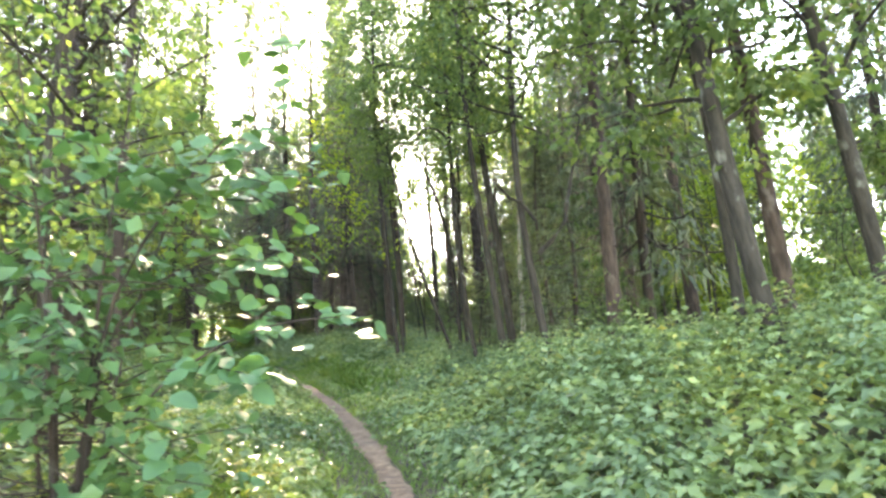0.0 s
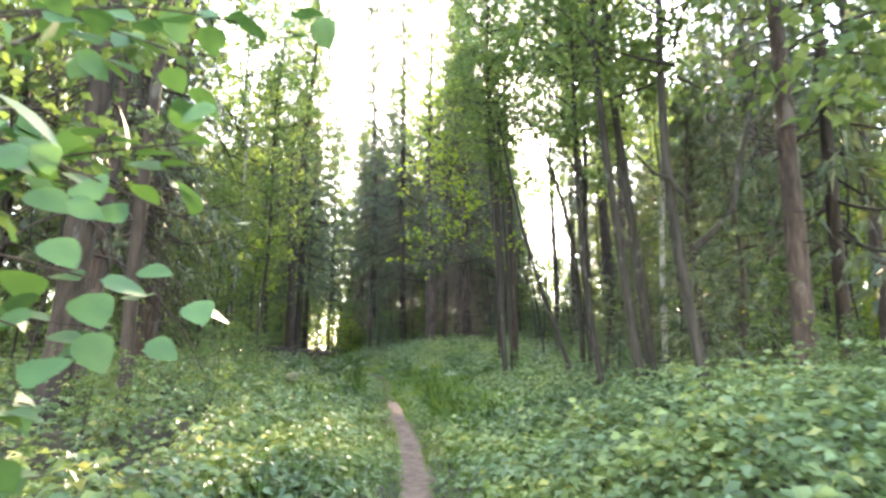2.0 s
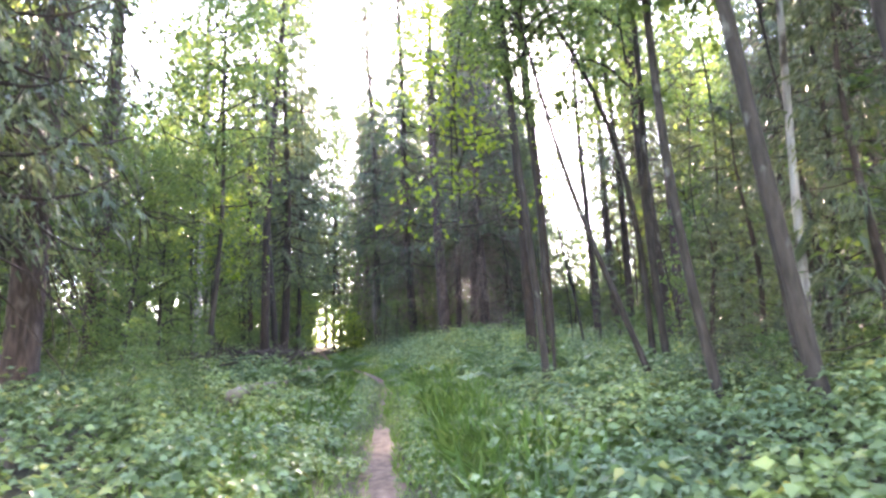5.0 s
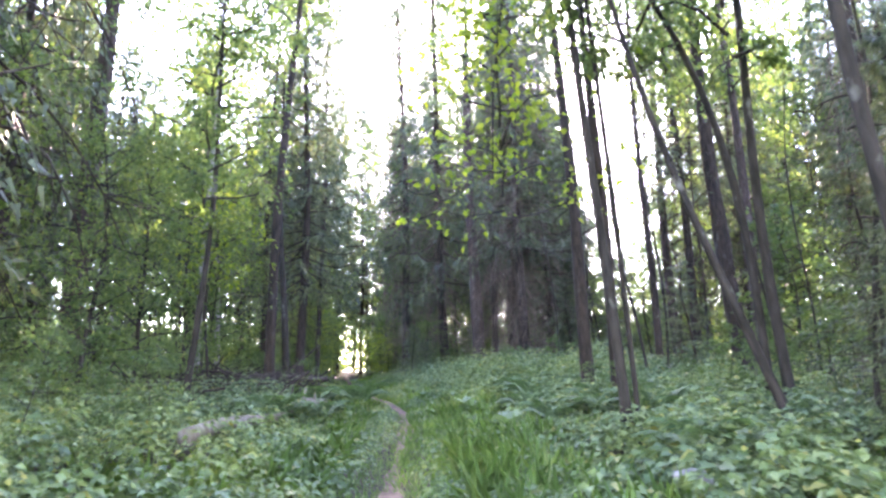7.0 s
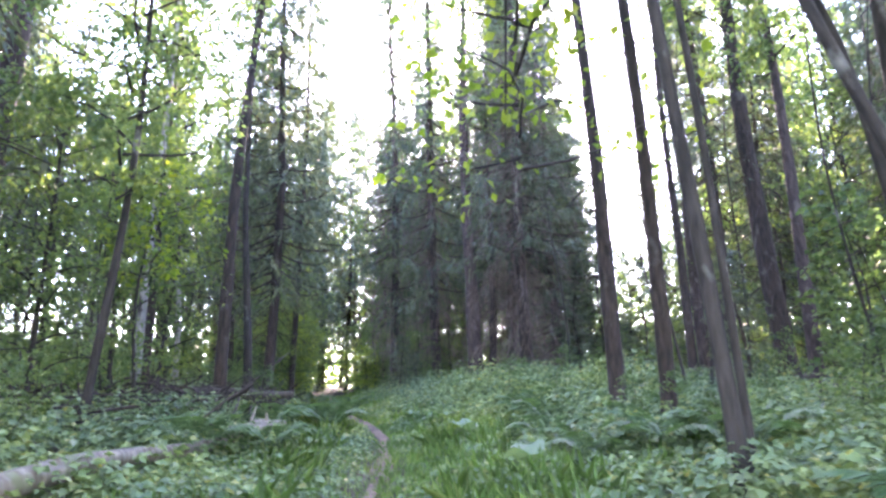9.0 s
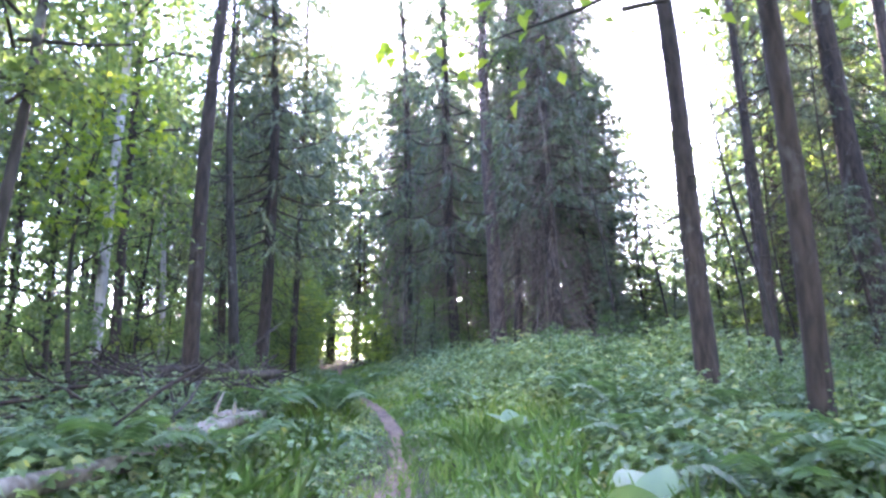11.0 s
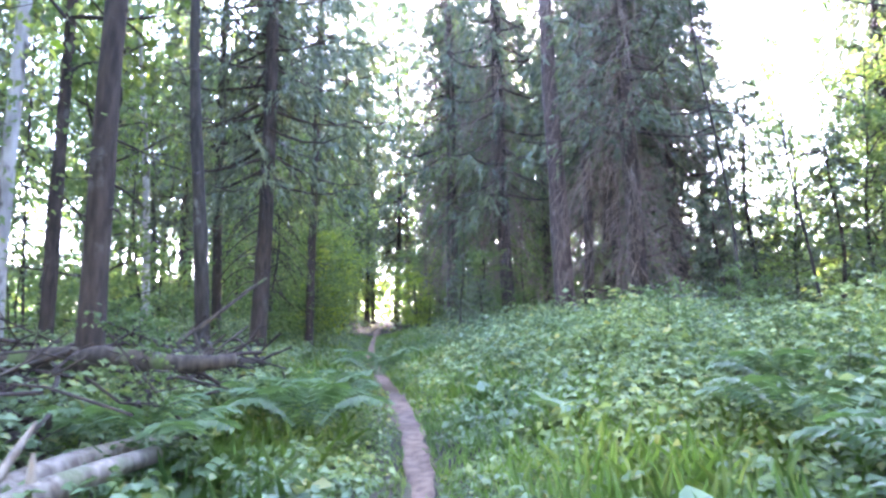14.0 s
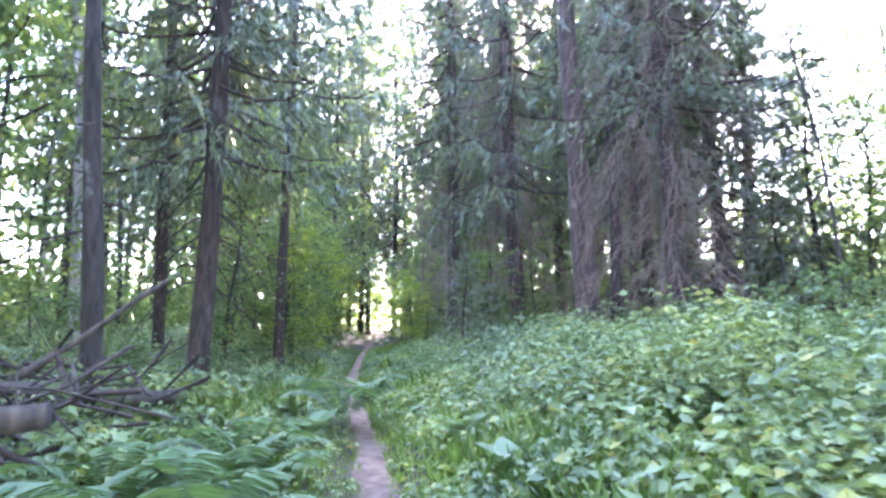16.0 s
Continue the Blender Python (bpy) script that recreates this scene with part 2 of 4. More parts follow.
def spruce_crown(name, height, radius, seed, branches=110, twigs=14, blades=10, size=(0.13, 0.28), width=0.24):
    """Drooping spruce boughs with hanging needle sprays, from z = 0 up to the tip."""
    g = np.random.default_rng(seed)
    P, D, S, sticks = [], [], [], []
    for b in range(branches):
        f = (b + g.uniform()) / branches
        f = f ** 1.1
        L = radius * (0.25 + 0.75 * (1 - f) ** 0.8) * g.uniform(0.6, 1.15) * (1 - f * 0.35)
        a = b * 2.4 + g.uniform(-0.4, 0.4)
        out = np.array([math.cos(a), math.sin(a), 0])
        s = np.linspace(0, 1, 5)[:, None]
        droop = g.uniform(0.2, 0.5) * (1 - f * 0.8)
        line = np.array([0, 0, f * height]) + out * s * L + np.array([0, 0, 1.0]) * L * (-droop * s + 0.22 * s ** 3)
        sticks.append((line, np.linspace(0.028, 0.008, 5) * (1.2 - 0.6 * f)))
        for k in range(twigs):
            t = 0.2 + 0.8 * (k + g.uniform()) / twigs
            foot = np.array([np.interp(t, s[:, 0], line[:, c]) for c in range(3)])
            sgn = 1 if k % 2 else -1
            way = unit(out * 0.6 + sgn * 0.7 * np.array([-out[1], out[0], 0]) + np.array([0, 0, -g.uniform(0.2, 1.1)]))
            tl = L * 0.32 * (1.15 - 0.6 * t) + 0.15
            for q in range(blades):
                h = (q + 0.5) / blades
                P.append(foot + way * tl * h + np.array([0, 0, -0.12 * h * h * tl]))
                D.append(way + g.normal(size=3) * 0.45 + np.array([0, 0, -0.25]))
                S.append(g.uniform(*size))
    return (leaf_mesh(name, P, D, np.array(S), M_NEEDLE, width=width, droop=0.08, tilt=1.2, plain=True),
            tubes("branchwork", sticks, M_SPRUCE, 3), [tubes("bough", [q], M_SPRUCE, 5) for q in sticks])


def dead_boughs(name, z0, z1, length, count, seed, sub=5, hang=0.7, mat=None, thick=1.0):
    """Bare brown boughs below a crown, forked and hanging."""
    g = np.random.default_rng(seed)
    lines = []
    for b in range(count):
        z = z0 + (z1 - z0) * (b + g.uniform()) / count
        a = b * 2.4 + g.uniform(-0.5, 0.5)
        L = length * g.uniform(0.35, 1.1)
        out = np.array([math.cos(a), math.sin(a), 0])
        s = np.linspace(0, 1, 5)
        w = g.normal(size=3) * 0.08 * L
        line = np.array([0, 0, z]) + np.outer(s * L, out) + np.outer(s ** 2, [0, 0, -hang * L]) + np.outer(np.sin(s * 3), w)
        lines.append((line, np.linspace(0.016, 0.005, 5) * thick))
        for k in range(sub):
            t = g.uniform(0.25, 0.95)
            foot = np.array([np.interp(t, s, line[:, c]) for c in range(3)])
            way = unit(out * 0.5 + g.normal(size=3) * 0.5 + np.array([0, 0, -0.9 * hang]))
            l2 = L * g.uniform(0.2, 0.45)
            lines.append((foot + np.outer([0, 0.5, 1], way * l2) + [[0, 0, 0], g.normal(size=3) * 0.03, [0, 0, -0.06]], np.array([0.007, 0.006, 0.004]) * thick))
    return tubes(name, lines, mat or M_SPRUCE, 3)


def broad_crown(name, height, radius, seed, limbs=26, leaves=170, size=0.13, mat=None, low=0.0, bark=None):
    """Limbs that climb outward, with uneven clumps of leaves and gaps between them."""
    g = np.random.default_rng(seed)
    P, D, S, sticks = [], [], [], []
    for b in range(limbs):
        f = low + (1 - low) * (b + g.uniform()) / limbs
        a = b * 2.4 + g.uniform(-0.6, 0.6)
        L = radius * (0.5 + 0.6 * math.sin(math.pi * min(1, f * 0.9 + 0.1))) * g.uniform(0.55, 1.15)
        out = np.array([math.cos(a), math.sin(a), 0])
        s = np.linspace(0, 1, 5)
        rise = g.uniform(0.15, 0.8)
        line = np.array([0, 0, f * height * 0.9]) + np.outer(s * L, out) + np.outer(s - 0.45 * s ** 2, [0, 0, rise * L]) + np.outer(np.sin(s * 4), g.normal(size=3) * 0.07 * L)
        sticks.append((line, np.linspace(0.03, 0.005, 5) * (radius / 2.2)))
        clumps = 6
        for c in range(clumps):
            t = g.uniform(0.3, 1.05)
            mid = np.array([np.interp(t, s, line[:, q]) for q in range(3)]) + g.normal(size=3) * 0.16 * L
            n = leaves // clumps
            off = g.normal(size=(n, 3)) * np.array([0.17, 0.17, 0.1]) * L * g.uniform(0.5, 1.3)
            P.append(mid + off)
            D.append(off * np.array([1, 1, 0.2]) + g.normal(size=(n, 3)) * 0.12 * L + np.array([0, 0, -0.1 * L]))
            S.append(size * g.uniform(0.7, 1.3, n))
    return (leaf_mesh(name, np.concatenate(P), np.concatenate(D), np.concatenate(S), mat or M_BROAD, width=0.72, tilt=0.8),
            tubes("branchwork", sticks, bark or M_ALDER, 3), [tubes("limb", [q], bark or M_ALDER, 5) for q in sticks])


SPRUCE = [spruce_crown("crown", 12.0, 2.3, 10 + k) for k in range(2)]
BROAD = [broad_crown("crown", 9.0, 2.4, 20 + k, 28, 200) for k in range(3)]
FAR_SPRUCE = [spruce_crown("crown", 12.0, 2.4, 13 + k, 84, 9, 7, (0.2, 0.46), 0.24) for k in range(2)]
FAR_BROAD = [broad_crown("crown", 9.0, 2.6, 24 + k, 26, 108, 0.18) for k in range(3)]
YOUNG_SPRUCE = [spruce_crown("crown", 12.0, 3.4, 16, 56, 10, 7, (0.3, 0.5), 0.2)]
BUSH = [broad_crown("crown", 9.0, 2.4, 27 + k, 28, 130, 0.14) for k in range(2)]
DEAD = [dead_boughs("dead_boughs", 1.2, 6.5, 1.3, 60, 30 + k) for k in range(2)]
DEADTHICK = dead_boughs("dead_boughs", 1.6, 9.5, 1.7, 250, 35, 11, 0.95, M_DEADTWIG, 0.65)
DEADSHROUD = dead_boughs("dead_boughs", 0.7, 12.5, 2.7, 430, 36, 13, 0.8, M_DEADTWIG, 0.6)
SNAGS = [dead_boughs("bare_twigs", 1.5, 9, 0.55, 26, 40 + k, 2, 0.25) for k in range(2)]
SAP = [broad_crown("sapling_leaves", 3.2, 0.9, 50 + k, 15, 48, 0.105, low=0.1) for k in range(3)]
TALL_MAPLE = broad_crown("maple_leaves", 10.0, 1.7, 61, 24, 54, 0.13, M_MAPLE, low=0.42)
# sunlight on these leaves is put into their brighter, yellower colour
SUN_TINTED = broad_crown("crown", 9.0, 2.6, 62, 26, 108, 0.2, M_MAPLE)
MAPLE = broad_crown("maple_leaves", 5.0, 1.05, 60, 15, 36, 0.12, M_MAPLE, low=0.5)
count = 0


def tree(kind, x, y, lean=(0, 0), r=0.15, height=18.0, crown=7.0, wide=1.0, bark=None, dead=None, bow=0.0, bend=0.15, label="", group="", spin=None, deep=False, spread=1.0):
    """A tree of its own at (x, y): trunk, limbs, crown; crown: the height at which the foliage begins; lean: metres aside per metre up."""
    global count
    count += 1
    root = new(kind)
    zdir = Vector((lean[0], lean[1], 1)).normalized()
    turn = Vector((0, 0, 1)).rotation_difference(zdir).to_matrix().to_4x4()
    root.matrix_basis = Matrix.Translation((x, y, float(land(x, y)) - 0.05)) @ turn
    spin = count * 1.7 if spin is None else spin
    part("trunk", trunk_mesh("trunk", height, r, bark, bend, bow, 7 if deep else 12, count), root)
    needles = kind in ("spruce_tree", "young_spruce")
    tall = 12.0 if needles else 9.0
    m = Matrix.Translation((0, 0, crown)) @ Matrix.Rotation(spin, 4, "Z") @ Matrix.Diagonal((wide, wide, (height - crown) / tall, 1))
    if kind != "dead_tree":
        choice = BUSH if kind == "alder_bush" else YOUNG_SPRUCE if kind == "young_spruce" else (FAR_SPRUCE if deep else SPRUCE) if needles else FAR_BROAD if deep else BROAD
        leaf, joined, single = choice[count % len(choice)]
        if deep:
            tagged(part("branchwork", joined, root, "", m), kind="stuff")
        else:
            for me in single:
                part(me.name.split(".")[0], me, root, "", m)
        part("crown", leaf, root, "hanging grey-green needle sprays" if needles else "loose crown of small green leaves", m)
    if dead is not None:
        tagged(part("dead_brushwood", dead, root, "bare brown dead boughs", Matrix.Rotation(spin, 4, "Z") @ Matrix.Diagonal((spread, spread, spread * 1.25, 1))), kind="stuff")
    tagged(root, label, "tree", group)
    return root


L_SPRUCE = "tall spruce with bare lower trunk and grey bark"
L_PINE = "tall straight pine with rough brown bark among herbs"
L_ALDER = "slender grey-barked alder with lichen patches"

# trees beyond the bend, right of the path
tree("spruce_tree", -9.6, 43.0, (-0.02, 0), 0.25, 28, 4.5, 1.2, M_SPRUCE, DEADTHICK, label=L_SPRUCE, group="old trees at the bend")
tree("pine_tree", -7.3, 40.2, (-0.005, 0), 0.30, 23, 11, 0.9, M_PINE, SNAGS[0], label="thick grey-brown pine trunk standing beside thinner ones", group="old trees at the bend")
tree("pine_tree", -6.7, 40.6, (0.02, 0), 0.16, 20, 10, 0.7, M_SPRUCE, DEAD[1], label="thin grey trunk with hanging dead twigs", group="old trees at the bend")
tree("pine_tree", -6.4, 43.0, (0.02, 0), 0.16, 20, 10, 0.7, M_SPRUCE, SNAGS[1], label="thin bare trunk close behind a thick pine", group="old trees at the bend")
tree("spruce_tree", -12.1, 44.5, (-0.02, 0), 0.22, 26, 6.5, 1.05, M_SPRUCE, DEADTHICK, spread=1.25, label="old spruce shrouded in brown drooping dead boughs", group="old trees at the bend")
tree("spruce_tree", -5.15, 39.8, (-0.01, 0), 0.26, 24, 5.5, 1.3, M_SPRUCE, DEADSHROUD, label="broad dark spruce with boughs hanging low", group="old trees at the bend")
tree("spruce_tree", -3.3, 43.0, (0, 0), 0.2, 11.5, 1.4, 1.15, M_SPRUCE, DEAD[0], label="shorter dense spruce with green boughs to the ground", group="old trees at the bend")
tree("spruce_tree", -4.1, 41.6, (0, 0), 0.2, 19, 1.2, 1.2, M_SPRUCE, None, label="dense green spruce with boughs to the herbs", group="old trees at the bend")
tree("spruce_tree", -6.2, 45.5, (-0.01, 0), 0.2, 23, 5, 1.15, M_SPRUCE, DEADSHROUD, label="spruce with brown dead lower boughs and green top", group="old trees at the bend")
# trees beside the path on the right
tree("pine_tree", -2.0, 26.3, (-0.038, 0.009), 0.155, 20, 11, 0.8, M_SPRUCE, SNAGS[0], label="dark rough-barked trunk rising out of tall herbs", group="trees on the bank")
tree("pine_tree", -1.38, 23.6, (0.0, 0), 0.115, 18, 10, 0.7, M_SPRUCE, SNAGS[1], label="dark slim trunk leaning slightly over herbs", group="trees on the bank")
tree("alder_tree", -1.25, 19.2, (-0.027, 0.004), 0.068, 14, 5.2, 0.6, M_ALDER, None, label=L_ALDER, group="trees on the bank")
tree("pine_tree", 2.64, 31.5, (-0.005, 0), 0.17, 20, 8, 0.9, M_PINE, SNAGS[0], label=L_PINE, group="trees on the bank")
tree("alder_tree", 0.6, 20.6, (-0.215, 0.06), 0.065, 14, 5.2, 0.7, M_ALDER, None, bow=0.5, label="grey alder leaning far over and curved", group="trees on the bank")
tree("alder_tree", 0.85, 20.55, (-0.035, 0.01), 0.078, 16, 5.2, 0.8, M_ALDER, None, bend=0.3, label="grey lichen-spotted alder with a crooked stem", group="trees on the bank")
tree("pine_tree", 0.8, 36.0, (-0.01, 0), 0.18, 19, 9, 0.8, M_PINE, SNAGS[1], label=L_PINE, group="trees on the bank")
tree("spruce_tree", 1.2, 33.6, (-0.021, 0.007), 0.15, 18, 6, 0.7, M_SPRUCE, DEAD[1], label="thin spruce with dead twigs along its trunk", group="trees on the bank")
tree("pine_tree", 2.3, 32.6, (-0.015, 0.006), 0.28, 21, 9, 1.0, M_SPRUCE, DEAD[0], label="thick dark trunk with dead twigs", group="trees on the bank")
tree("alder_tree", 2.12, 13.0, (-0.025, 0.005), 0.09, 13, 5, 0.9, M_ALDER, None, bend=0.25, label="forked grey alder with a crooked side limb", group="trees on the bank")
forked = next(o for o in bpy.data.objects if o.get("label", "").startswith("forked grey"))
part("limb", tubes("limb", [(np.array([[0, 0, 2.5], [0.3, 0, 2.75], [0.6, 0.05, 3.1], [0.75, 0.05, 3.7], [1.0, 0.1, 4.5], [1.25, 0.1, 5.6]]), [0.055, 0.05, 0.045, 0.04, 0.03, 0.015])], M_ALDER, 8), forked)
part("limb", tubes("limb", [(np.array([[0, 0, 3.2], [-0.25, 0, 3.6], [-0.45, 0.05, 3.7], [-0.75, 0.05, 4.1]]), [0.04, 0.035, 0.03, 0.012])], M_ALDER, 8), forked)
tree("alder_tree", 1.75, 15.9, (-0.05, 0.006), 0.105, 16, 5.2, 0.9, M_ALDER, None, label=L_ALDER, group="trees on the bank")
tree("alder_tree", 0.89, 16.1, (-0.061, 0.011), 0.065, 14, 5.2, 0.7, M_ALDER, None, bow=-0.25, label="slender curved alder stem with pale lichen", group="trees on the bank")
tree("alder_tree", 1.4, 14.4, (-0.06, 0.012), 0.085, 15, 5.2, 0.8, M_ALDER, None, label=L_ALDER, group="trees on the bank")
tree("birch_tree", 2.1, 16.9, (0.02, 0), 0.06, 14, 9, 0.6, M_BIRCH, None, label="thin young birch with pale bark", group="trees on the bank")
tree("alder_tree", 0.42, 18.4, (-0.258, 0.026), 0.055, 9, 6, 0.6, M_ALDER, None, label="thin grey stem leaning far over", group="trees on the bank")
tree("pine_tree", -0.14, 31.4, (0.01, 0), 0.12, 17, 10, 0.7, M_SPRUCE, SNAGS[0], label="thin dark trunk behind the bank", group="trees on the bank")
tree("alder_tree", 4.3, 8.4, (-0.09, 0.03), 0.14, 15, 3.4, 1.25, M_ALDER, None, label="thick leaning grey trunk above tall herbs", group="trees on the bank")
tree("alder_tree", 4.25, 9.3, (-0.13, 0.02), 0.09, 13, 4, 1.0, M_ALDER, None, bow=0.3, label="dark alder stem leaning over the herbs", group="trees on the bank")
tree("pine_tree", 3.6, 13.6, (-0.01, 0), 0.17, 18, 8, 0.8, M_PINE, SNAGS[1], label=L_PINE, group="trees on the bank")
tree("pine_tree", 5.6, 10.6, (-0.05, 0.0), 0.15, 18, 8, 0.8, M_PINE, SNAGS[0], label=L_PINE, group="trees on the bank")
tree("alder_tree", 6.2, 9.0, (-0.06, 0.02), 0.13, 14, 3, 1.1, M_ALDER, None, label=L_ALDER, group="trees on the bank")
# trees on the left of the path
tree("spruce_tree", -12.2, 32.4, (0.0, 0), 0.17, 19, 3.6, 0.95, M_SPRUCE, DEAD[0], label="straight spruce with green boughs above a clean trunk", group="trees left of the path")
tree("dead_tree", -11.1, 29.5, (-0.03, -0.03), 0.12, 12, 8, 1, M_ALDER, SNAGS[0], label="dead barkless grey trunk", group="trees left of the path")
tree("pine_tree", -9.9, 26.3, (0.03, 0.02), 0.14, 18, 10, 0.7, M_SPRUCE, SNAGS[1], label="dark slim trunk leaning over a brush pile", group="trees left of the path")
tree("birch_tree", -16.5, 34.0, (-0.05, -0.05), 0.1, 16, 7, 0.7, M_BIRCH, None, label="thin birch deeper in the wood", group="trees left of the path")
tree("alder_tree", -3.7, 6.4, (0.02, 0), 0.05, 9, 2.0, 0.85, M_ALDER, None, label="young alder with leafy crown behind the hazel", group="trees left of the path")
tree("pine_tree", -6.7, 11.2, (0.037, 0.038), 0.22, 20, 10, 0.9, M_SPRUCE, DEAD[0], spread=1.4, label="thick brown trunk beside the path with dead twigs", group="trees left of the path")
tree("pine_tree", -5.1, 10.5, (-0.009, -0.008), 0.09, 16, 9, 0.7, M_SPRUCE, SNAGS[0], label="thin dark trunk in the herbs", group="trees left of the path")
tree("spruce_tree", -8.2, 14.8, (0.0, 0), 0.14, 18, 3.0, 0.9, M_SPRUCE, DEAD[1], spread=1.3, label="spruce with hanging boughs over the herbs", group="trees left of the path")
tree("pine_tree", -9.4, 17.0, (0.036, 0.027), 0.29, 22, 10, 1.0, M_PINE, DEAD[0], spread=1.8, label="thick pine with long dead boughs", group="trees left of the path")
tree("pine_tree", -13.4, 23.4, (0.0, 0.0), 0.27, 22, 10, 1.0, M_PINE, SNAGS[1], label="stout brown pine trunk behind saplings", group="trees left of the path")
tree("alder_tree", -9.0, 21.6, (0.03, 0.02), 0.07, 11, 3.5, 0.75, M_ALDER, None, label="slim young alder with light green leaves", group="trees left of the path")
tree("birch_tree", -13.0, 27.6, (0.01, 0), 0.11, 18, 7, 0.8, M_BIRCH, None, label="birch with peeling pale bark", group="trees left of the path")
tree("pine_tree", -7.6, 12.9, (0.02, 0.0), 0.13, 19, 10, 0.8, M_PINE, SNAGS[0], label=L_PINE, group="trees left of the path")

for x, y, h, w in ((2.7, 16.2, 6.0, 0.42), (3.1, 18.4, 7.0, 0.45), (1.9, 18.6, 4.5, 0.36), (2.9, 14.4, 5.0, 0.36), (1.15, 17.2, 2.6, 0.28), (3.6, 20.8, 7.0, 0.5), (2.4, 22.0, 4.0, 0.36), (0.3, 27.6, 3.0, 0.3), (4.2, 24.5, 7.5, 0.5), (-3.2, 39.0, 4.0, 0.4), (-2.2, 40.2, 7.0, 0.6), (-1.0, 37.2, 4.5, 0.45), (1.0, 37.2, 6.0, 0.55), (3.2, 36.2, 7.0, 0.6), (-9.9, 38.8, 2.6, 0.34), (-9.0, 37.2, 1.8, 0.28)):
    tree("young_spruce", x, y, (0, 0), 0.03 + 0.006 * h, h, 0.15, w, M_SPRUCE, None, label="young dark spruce with boughs to the ground", group="young spruces")
for x, y, h, w in ((0.0, 38.0, 5.5, 0.7), (2.2, 38.5, 6.5, 0.9), (4.0, 36.5, 7.0, 0.9), (-1.2, 40.5, 6.0, 0.8), (5.5, 39.5, 8.0, 1.0), (1.2, 42.0, 8.0, 1.0), (-12.6, 47.5, 5.0, 0.6), (-10.0, 47.5, 8.0, 0.8), (-15.0, 37.0, 6.0, 0.7), (-13.6, 35.0, 4.5, 0.5), (-16.5, 40.0, 8.0, 0.8), (-17.5, 45.0, 8.0, 0.9), (-13.8, 37.0, 3.6, 0.6), (-15.0, 39.5, 5.0, 0.6), (-16.8, 43.0, 5.0, 0.7), (-18.5, 46.5, 5.0, 0.8), (-20.6, 50.5, 5.0, 0.8), (-22.4, 54.0, 5.0, 0.8), (-10.0, 41.2, 3.0, 0.55), (-14.4, 47.8, 4.0, 0.7), (-16.2, 51.5, 4.5, 0.8), (-18.2, 55.5, 4.5, 0.7), (-7.8, 44.2, 3.0, 0.6), (-5.6, 42.4, 3.0, 0.6), (-12.4, 50.0, 4.0, 0.9), (-9.0, 50.0, 4.0, 0.9), (-10.7, 22.4, 6.5, 0.55), (-9.8, 20.0, 5.5, 0.5), (-11.5, 25.0, 7.5, 0.6), (-14.5, 30.5, 8.0, 0.8), (-12.0, 20.0, 8.0, 0.8)):
    tree("alder_bush", x, y, (0, 0), 0.05, h, 0.4, w, M_ALDER, None, label="leafy green alder bush at the edge of the wood", group="bushes")

# ---- the wood further in ----
def open_view(x, y):
    """Gaps that stay open to the sky: along the path, and a glade beyond the big spruces."""
    u = float(beside(x, y))
    if 38 < y < 58 and -1.4 < u < 1.4:
        return True
    if y > 50 and 23.9 < math.degrees(math.atan2(-5.4 - x, y - 24)) < 26.2:
        return True
    az = math.degrees(math.atan2(x + 5, y - 24))
    return y > 30 and 1 < az < 17


g = np.random.default_rng(77)
woods, tries = [], 0
for x, y, h in ((-20.5, 52, 20), (-15.5, 53, 18), (-25.5, 58, 24), (-18.5, 62, 23), (-20, 68, 25), (-26, 64, 24), (-16.0, 58, 20), (-14, 63, 22), (-29, 70, 25)):
    woods.append((x, y))
    tree("spruce_tree" if len(woods) % 2 else "alder_tree", x, y, (0, 0), 0.16, h, 2.6, 1.15, M_SPRUCE, None, label="tree closing the view beyond the bend", group="trees deeper in the wood", deep=True)
for x, y, h, c in ((-19.7, 57.0, 21, 4.6), (-22.4, 58.5, 23, 5.0), (-24.6, 64.0, 25, 5.2), (-21.6, 63.5, 24, 5.0)):
    woods.append((x, y))
    tree("spruce_tree", x, y, (0, 0), 0.16, h, c, 1.15, M_SPRUCE, None, label="spruce beside the bright end of the path", group="trees deeper in the wood", deep=True)
